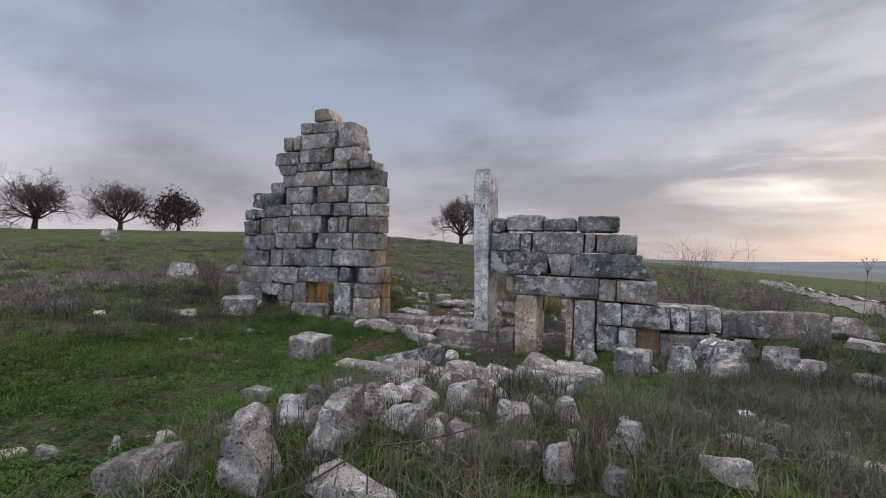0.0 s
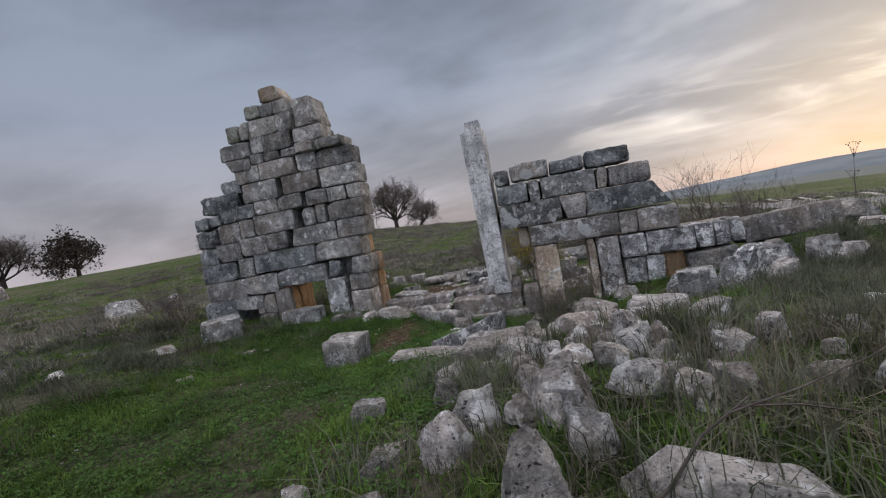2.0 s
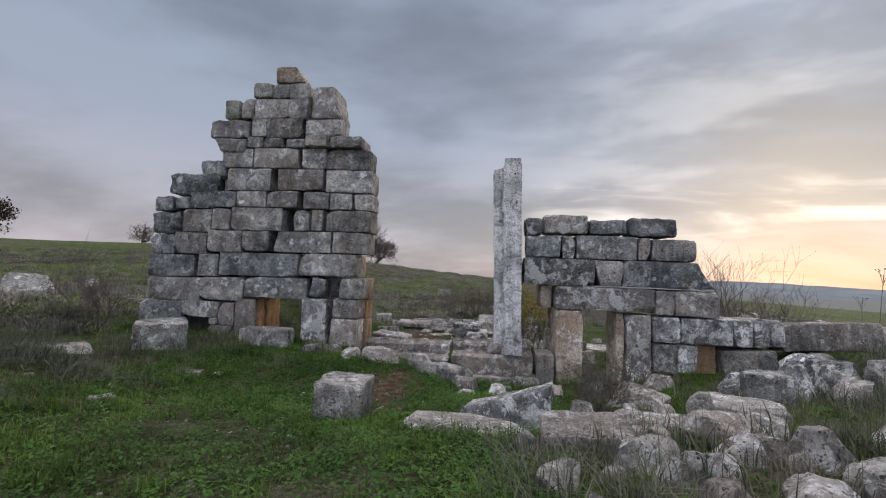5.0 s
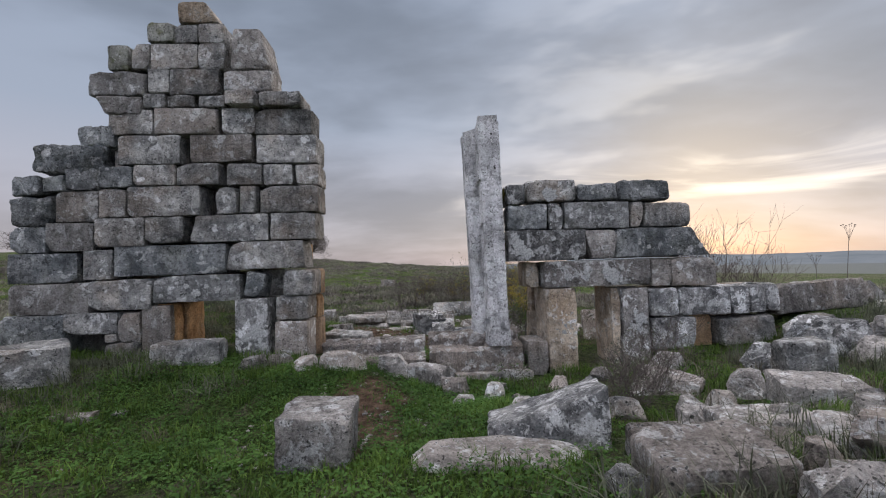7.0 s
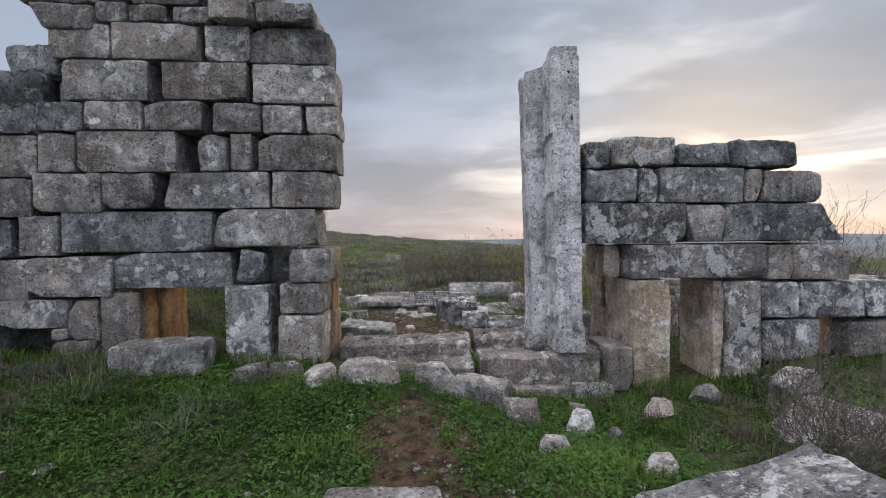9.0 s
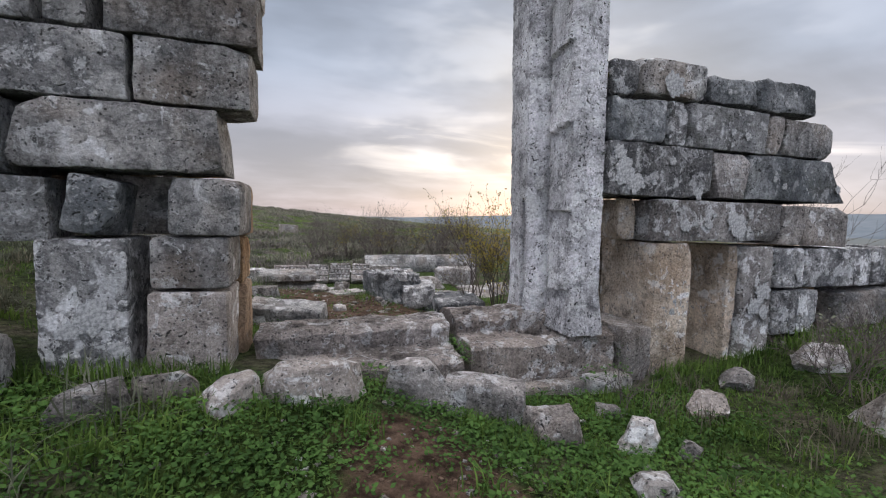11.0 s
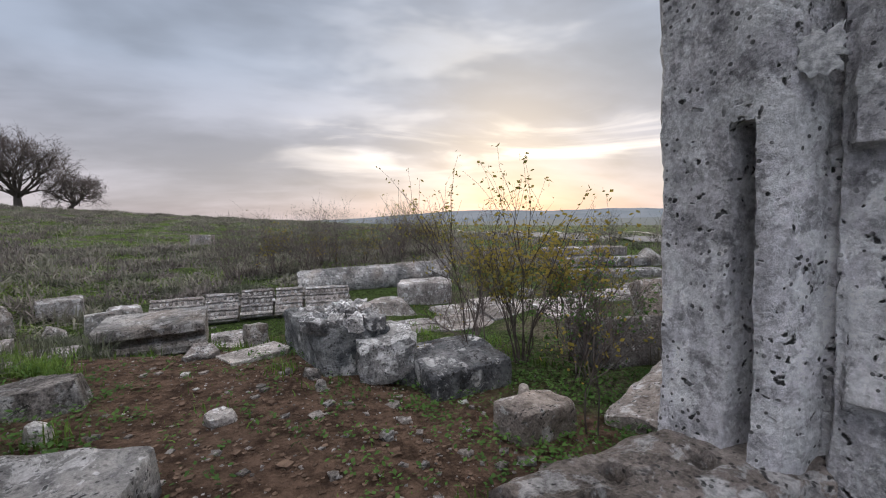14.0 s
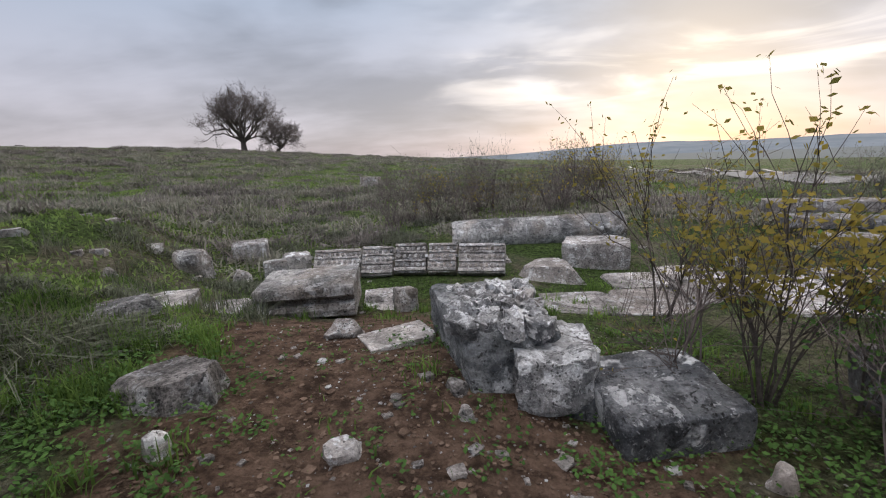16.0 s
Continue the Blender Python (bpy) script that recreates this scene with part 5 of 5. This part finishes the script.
def mounds(name, cx, cy, per, seed, mat, label, wide, r0, r1):
    """Rounded tussocks: blades over a disc, tallest in the middle."""
    r = np.random.RandomState(seed)
    k = np.repeat(np.arange(len(cx)), per)
    size = r.uniform(r0, r1, len(cx))[k]
    u, a = np.sqrt(r.uniform(0, 1, len(k))), r.uniform(0, 2 * np.pi, len(k))
    x, y = cx[k] + np.cos(a) * u * size * 1.25, cy[k] + np.sin(a) * u * size
    tall = size * r.uniform(0.40, 0.72, len(cx))[k] * np.sqrt(1.02 - 0.9 * u ** 2) * r.uniform(0.55, 1.1, len(k))
    blades(name, x, y, tall, mat, label, "scrub", wide, 1.5, seed + 1, 0.04, 0.7)


split = dice.uniform(0, 1, len(fx_)) + 0.3 * np.sin(fx_ * 0.31) * np.sin(fy_ * 0.27) < 0.62
mounds("hillside_scrub", fx_[split], fy_[split], 95, 31, FARSCRUB, "dry grey-green scrub clumps over the hillside", 0.018, 0.25, 0.75)
mounds("hillside_heath", fx_[~split], fy_[~split], 130, 45, HEATH, "mauve-grey thorny heath mounds over the hillside", 0.016, 0.30, 0.80)
mx_, my_ = turf(((-15, -7.6, 14.4, 24, 0.75), (-17, -8.6, 4, 9.6, 0.55), (-7, 2, 21, 30, 0.5), (1.5, 5, 5.2, 9, 1.1), (-26, -15, 6, 26, 0.35), (-11.5, -7.6, 11.8, 15, 1.2)))
mounds("tussocks", mx_, my_, 520, 41, SAGE, "rounded grey-olive tussocks in the grass", 0.0075, 0.22, 0.52)
gx, gy = turf(((-34, -12, 4, 40, 6), (-24, 6, 21, 50, 6), (-12, -7, 15, 22, 8), (4, 16, 9, 30, 3)))
x, y, k = tufts(gx, gy, 16, 0.28, 35)
blades("hillside_grass", x, y, np.random.RandomState(36).uniform(0.03, 0.11, len(x)), FIELDGRASS, "green grass clumps over the hillside", "grass", 0.016, 0.8, 37, 0.2, 0.5)

# weeds rooted in the joints of the threshold and along the wall foot
wr = np.random.RandomState(51)
jx, jy, jz = [], [], []
for x0, x1, y0, y1, z0, n in ((-4.53, -4.42, 9.9, 10.5, -0.22, 150), (-4.7, -4.3, 9.75, 9.95, -0.45, 130), (-3.3, -2.7, 9.72, 9.84, -0.46, 90), (-6.4, -5.2, 9.72, 9.95, -0.25, 200), (-2.72, -2.66, 9.9, 10.2, -0.3, 60)):
    jx.append(wr.uniform(x0, x1, n))
    jy.append(wr.uniform(y0, y1, n))
    jz.append(z0 + wr.uniform(0, 0.16, n))
leaves("joint_weeds", np.concatenate(jx), np.concatenate(jy), np.concatenate(jz), 0.042, WEED, "green weeds growing in the joints of the threshold", "weeds", 52)
x = np.concatenate([wr.uniform(-11.8, -6.5, 1500), wr.uniform(-2.3, 2.2, 1300)])
y = np.full(len(x), 9.86) + wr.normal(0, 0.09, len(x))
y = np.minimum(y, 9.95)
blades("wall_foot_grass", x, y, wr.uniform(0.06, 0.22, len(x)), GRASS, "long grass along the foot of the walls", "grass", 0.006, 0.6, 53)


def grow(pile_wood, pile_twig, start, way, length, radius, depth, rnd, spread, up, twig_from, ends=None, droop=0.0, least=0.0025):
    """One limb with its side limbs, thinning outwards."""
    pts, rad = [Vector(start)], [radius]
    d = Vector(way).normalized()
    n = 4 if depth else 3
    for i in range(n):
        d = (d + Vector((rnd.gauss(0, 0.16), rnd.gauss(0, 0.16), rnd.gauss(0, 0.12) + up * 0.12 - droop * 0.1))).normalized()
        pts.append(pts[-1] + d * length / n)
        rad.append(radius * (1 - 0.62 * (i + 1) / n))
    v, f = tube(pts, rad, 6 if radius > 0.04 else (4 if radius > 0.012 else 3))
    (pile_twig if depth <= twig_from else pile_wood).add(v, f)
    if ends is not None and depth <= 1:
        ends += pts[1:]
    if depth == 0:
        return
    kids = rnd.choice((3, 4, 4)) if depth > 1 else rnd.choice((2, 3))
    for i in range(kids):
        k = rnd.uniform(0.35, 1.0)
        j = min(n - 1, int(k * n))
        p = pts[j].lerp(pts[j + 1], k * n - j)
        a = rnd.uniform(0, 2 * math.pi)
        u = d.orthogonal().normalized()
        w = d.cross(u)
        side = (d * rnd.uniform(0.5, 1.0) + (u * math.cos(a) + w * math.sin(a)) * spread * rnd.uniform(0.6, 1.1)).normalized()
        grow(pile_wood, pile_twig, p, side, length * rnd.uniform(0.55, 0.8), max(radius * 0.52, least), depth - 1, rnd, spread, up, twig_from, ends, droop, least)


def bare_tree(x, y, tall, seed, label, spread=0.9, lean=(0, 0), leafy=0, depth=5):
    rnd = random.Random(seed)
    e = new("tree")
    e.location = (x, y, ground_z(x, y) - 0.1)
    tagged(e, label, "tree")
    wood, twig, ends = Pile(), Pile(), []
    trunk_h = tall * 0.15
    v, f = tube([(0, 0, -0.1), (lean[0] * 0.4, lean[1] * 0.4, trunk_h * 0.5), (lean[0], lean[1], trunk_h * 1.1)], [tall * 0.042, tall * 0.034, tall * 0.028], 9)
    wood.add(v, f)
    for i in range(13):
        a = 2 * math.pi * (i * 0.382 + rnd.uniform(-0.05, 0.05))
        out = 0.25 + 1.45 * i / 12
        grow(wood, twig, (lean[0], lean[1], trunk_h * rnd.uniform(0.8, 1.05)), (math.cos(a) * out, math.sin(a) * out, 0.85), tall * 0.33, tall * 0.016, depth, rnd, spread, 0.45, 2, ends, 0.0, tall * 0.0011)
    for name, p, m in (("trunk", wood, BARK), ("crown", twig, TWIG)):
        o = link(name, p.v, p.f, m)
        o.parent = e
    if leafy:
        pts = [ends[i] for i in rnd.sample(range(len(ends)), min(len(ends), leafy))]
        o = leaves("leaf_mass", [p.x for p in pts], [p.y for p in pts], [p.z for p in pts], 0.35, DARKLEAF, "", "", seed, e, 1.0)
    return e


bare_tree(-79.2, 33.4, 10.0, 201, "wide bare tree with a forked trunk on the skyline", 1.0, (0.4, 0))
bare_tree(-73.7, 41.8, 10.0, 202, "round-crowned bare tree on the skyline", 0.9)
bare_tree(-69.5, 48.5, 8.2, 203, "bare tree with a dense dark leafy side", 0.9, leafy=2600)
bare_tree(-32.3, 86, 13.0, 204, "large round bare tree on the hilltop", 0.85)
bare_tree(-27.8, 88, 8.0, 205, "smaller bare tree leaning beside a larger one", 0.95, (1.0, 0))
bare_tree(-60, 64, 5.0, 207, "low bare bush tree on the skyline", 1.0, depth=3)
bare_tree(-56, 60, 2.8, 208, "low bare bush tree on the skyline", 1.0, depth=3)


def shrub(name, x, y, tall, stems, seed, label, mat=TWIG, leaf=None, n_leaf=0, size=0.05, depth=2, out=0.35, top_only=False, spread=0.7):
    """Many stems from one root, with or without leaves."""
    rnd = random.Random(seed)
    e = new(name)
    e.location = (x, y, ground_z(x, y) - 0.03)
    tagged(e, label, "shrub")
    ends = []
    for i in range(stems):
        a = rnd.uniform(0, 2 * math.pi)
        k = rnd.uniform(0.2, 1.0) * out
        w, t = Pile(), Pile()
        grow(w, w, (rnd.gauss(0, 0.06), rnd.gauss(0, 0.06), 0), (math.cos(a) * k, math.sin(a) * k, 1.0), tall * rnd.uniform(0.5, 0.85), min(tall, 2.0) * (0.0072 if leaf else 0.0085), depth, rnd, spread, 0.8, 0, ends)
        o = link("stem", w.v, w.f, mat)
        o.parent = e
    if leaf and n_leaf:
        pick = [p for p in ends if not top_only or p.z > tall * 0.5]
        pts = [rnd.choice(pick) for _ in range(n_leaf)]
        leaves("foliage", [p.x + rnd.gauss(0, 0.03) for p in pts], [p.y + rnd.gauss(0, 0.03) for p in pts], [p.z + rnd.gauss(0, 0.03) for p in pts], size, leaf, "", "", seed + 1, e, 0.9)
    return e


# the young tree behind the door jamb, still holding yellow leaves
shrub("young_tree", -2.55, 13.45, 1.48, 11, 301, "young many-stemmed tree with sparse yellowing leaves", BARK, LEAF, 1700, 0.052, 2, 0.22, True, 0.38)
shrub("young_tree", -2.05, 13.2, 1.32, 5, 302, "young many-stemmed tree with sparse yellowing leaves", BARK, LEAF, 1000, 0.052, 2, 0.26, True, 0.42)
shrub("sapling", -2.92, 12.02, 1.15, 2, 317, "slender green sapling among the fallen blocks", TWIG, LEAF, 160, 0.032, 2, 0.25)
shrub("young_tree", -2.15, 15.4, 1.95, 4, 318, "slim young tree with sparse yellowing leaves", BARK, LEAF, 500, 0.055, 2, 0.16, True, 0.32)
shrub("leafy_shrub", -1.95, 12.95, 0.95, 7, 315, "green leafy shrub among the fallen blocks", TWIG, WEED, 900, 0.042, 2, 0.5)
shrub("bare_shrub", -2.95, 13.75, 1.35, 8, 303, "bare twiggy shrub between fallen blocks", TWIG, LEAF, 120, 0.03, 3, 0.45)
shrub("thorn_shrub", -2.3, 12.75, 1.1, 7, 314, "grey thorny shrub beside the fallen blocks", TWIG, WEED, 700, 0.026, 3, 0.8)
shrub("thorn_shrub", -1.1, 8.75, 0.85, 9, 305, "tangled grey thorn shrub at the foot of the wall", TWIG, SAGE, 260, 0.035, 3, 1.0)
shrub("thorn_shrub", -2.05, 7.30, 0.58, 26, 316, "tangled dead thorn bush in the grass", TWIG, SAGE, 1300, 0.024, 3, 1.3)
shrub("thorn_shrub", -3.05, 9.35, 0.55, 6, 306, "small dry thorn shrub against the threshold", TWIG, None, 0, 0.04, 2, 0.6)
shrub("bare_shrub", 1.95, 11.7, 1.75, 14, 307, "tall bare shrub beyond the ruined wall", TWIG, None, 0, 0.05, 3, 0.5)
shrub("bare_shrub", 3.4, 12.3, 1.35, 12, 308, "tall bare shrub beyond the ruined wall", TWIG, None, 0, 0.05, 3, 0.6)
shrub("bare_shrub", -11.6, 8.9, 1.35, 7, 309, "bare shrub growing at the corner of the tall wall", TWIG, None, 0, 0.05, 3, 0.7)
shrub("thorn_shrub", -12.6, 9.3, 0.9, 8, 310, "grey thorn shrub in the grass", TWIG, SAGE, 300, 0.04, 3, 0.9)
hedge = random.Random(12)
for i in range(20):
    u = i / 19
    x, y = -5.6 + 7.2 * u + hedge.uniform(-0.3, 0.3), 22.6 + 1.6 * u + hedge.uniform(-0.6, 0.8)
    green = i % 4 == 3 or i > 14
    shrub("thicket_bush", x, y, hedge.uniform(1.0, 1.6), 9, 320 + i, "twiggy bush in a thicket, partly yellow-green" if green else "brown twiggy bush in a thicket", TWIG, LEAF if green else SAGE, 420 if green else 160, 0.06, 3, 0.7)
for x, y in ((3.6, 19.5), (4.8, 17.2), (1.2, 12.4), (6.5, 20.5), (2.8, 13.2), (0.2, 13.4)):
    shrub("thicket_bush", x, y, hedge.uniform(0.8, 1.4), 8, int(400 + x * 10), "brown twiggy bush in a thicket", TWIG, SAGE, 260, 0.05, 3, 0.7)


def dry_stalk(x, y, tall, seed):
    """A tall dead umbel stalk."""
    rnd = random.Random(seed)
    p = Pile()
    top = Vector((rnd.gauss(0, 0.05), rnd.gauss(0, 0.05), tall))
    p.add(*tube([(0, 0, 0), top * 0.5, top], [0.007, 0.006, 0.004], 4))
    for i in range(9):
        a = 2 * math.pi * i / 9
        e = top + Vector((math.cos(a) * 0.16, math.sin(a) * 0.16, 0.12)) * rnd.uniform(0.5, 1.2) * tall / 1.6
        p.add(*tube([top * rnd.uniform(0.8, 1.0), e], [0.003, 0.002], 3))
        b, f = box_grid(0.022, 0.022, 0.014, 0.04)
        p.add((b + np.array(e)).tolist(), f)
    ob = link("dry_stalk", p.v, p.f, TWIG, place=pose(x, y, ground_z(x, y) - 0.02))
    return tagged(ob, "tall dead umbel flower stalk", "plant", "dead flower stalks")


for i, (x, y, h) in enumerate(((4.95, 11.5, 1.5), (6.2, 13.5, 1.5), (-5.5, 26, 1.2), (-2.5, 25, 1.3), (-8, 24, 1.1))):
    dry_stalk(x, y, h, 500 + i)


# a dead branch lying over the heap
br = Pile()
grow(br, br, (-2.05, 1.25, ground_z(-2.05, 1.25) + 0.10), (0.75, 0.9, 0.16), 1.15, 0.013, 1, random.Random(77), 0.7, 0.2, 0)
tagged(link("dead_branch", br.v, br.f, BARK), "thin dead branch lying across the stone heap", "branch")


# ---------- track, pebbles and litter ----------
def strip(name, pts, width, mat, label, lift):
    verts, faces = [], []
    for i, (x, y) in enumerate(pts):
        ax, ay = pts[max(0, i - 1)]
        bx, by = pts[min(len(pts) - 1, i + 1)]
        ln = math.hypot(bx - ax, by - ay)
        nx, ny = -(by - ay) / ln, (bx - ax) / ln
        for s in (-1, -0.5, 0, 0.5, 1):
            px, py = x + nx * width / 2 * s, y + ny * width / 2 * s
            verts.append((px, py, ground_z(px, py) + lift))
        if i:
            o = (i - 1) * 5
            faces += [(o + k, o + k + 1, o + k + 6, o + k + 5) for k in range(4)]
    return tagged(link(name, verts, faces, mat), label, "road", kind="structure")


bend = [(8.6 + 0.19 * (y - 12) + 0.9 * math.sin(y * 0.07), y) for y in np.linspace(75, 4, 70)]
strip("road", bend, 2.6, ROAD, "pale narrow road curving past the ruin", 0.09)
strip("road_kerb", [(x + 1.9, y + 0.6) for x, y in bend], 0.25, PALE, "pale kerb along the road", 0.22)


def pebbles(name, boxes, seed, label, mat):
    r = random.Random(seed)
    p = Pile()
    for x0, x1, y0, y1, n, lo, hi in boxes:
        for _ in range(n):
            x, y, s = r.uniform(x0, x1), r.uniform(y0, y1), r.uniform(lo, hi) * r.uniform(0.6, 1.0)
            if any(a < x < b and c < y < d for a, b, c, d in STANDING):
                continue
            v, f = box_grid(s, s * r.uniform(0.6, 1), s * r.uniform(0.3, 0.6), s / 2)
            v = v * np.array([[r.uniform(0.65, 1.15) for _ in range(3)] for _ in range(len(v))])
            t = r.uniform(0, 6.28)
            c, q = math.cos(t), math.sin(t)
            v = np.stack((v[:, 0] * c - v[:, 1] * q + x, v[:, 0] * q + v[:, 1] * c + y, v[:, 2] + ground_z(x, y) + s * 0.02), 1)
            p.add(v.tolist(), f)
    return tagged(link(name, p.v, p.f, mat), label, "pebbles", kind="stuff")


pebbles("pebbles", ((-6.8, -2.6, 11.2, 15.2, 1500, 0.008, 0.03), (-6.3, -3.2, 11.3, 14.5, 70, 0.03, 0.09), (-4.9, -3.3, 11.2, 13.0, 34, 0.05, 0.14), (-6.6, -4.4, 5.2, 9.5, 260, 0.015, 0.05), (-6.6, -3.0, 6.5, 9.6, 46, 0.05, 0.12),
                    (-9, -3, 2, 9, 160, 0.02, 0.06), (-20, -8, 4, 22, 120, 0.08, 0.30), (-12, 0, 16, 32, 120, 0.06, 0.28)), 31, "scattered white limestone chips on soil and turf", PALE)
CLOD = plain_noise("crumbling_red_soil", (0.055, 0.036, 0.026), (0.17, 0.118, 0.088), 9.0, 1.0, 0.6, 0.02)
pebbles("soil_clods", ((-6.6, -3.2, 11.3, 15.2, 3000, 0.010, 0.045), (-6.2, -4.4, 12.0, 14.6, 50, 0.05, 0.09), (-5.7, -4.7, 6.2, 9.3, 160, 0.012, 0.04)), 33, "loose clods of reddish-brown soil", CLOD)
v, f = boulder(0.26, 0.14, 0.09, 611, 5, 0.02, 0.03, 0.3)
tagged(link("plastic_litter", v, f, PLASTIC, place=pose(1.55, 5.6, ground_z(1.55, 5.6) + 0.04, 0, 0, 20)), "crumpled white plastic bottle litter in the grass", "litter")
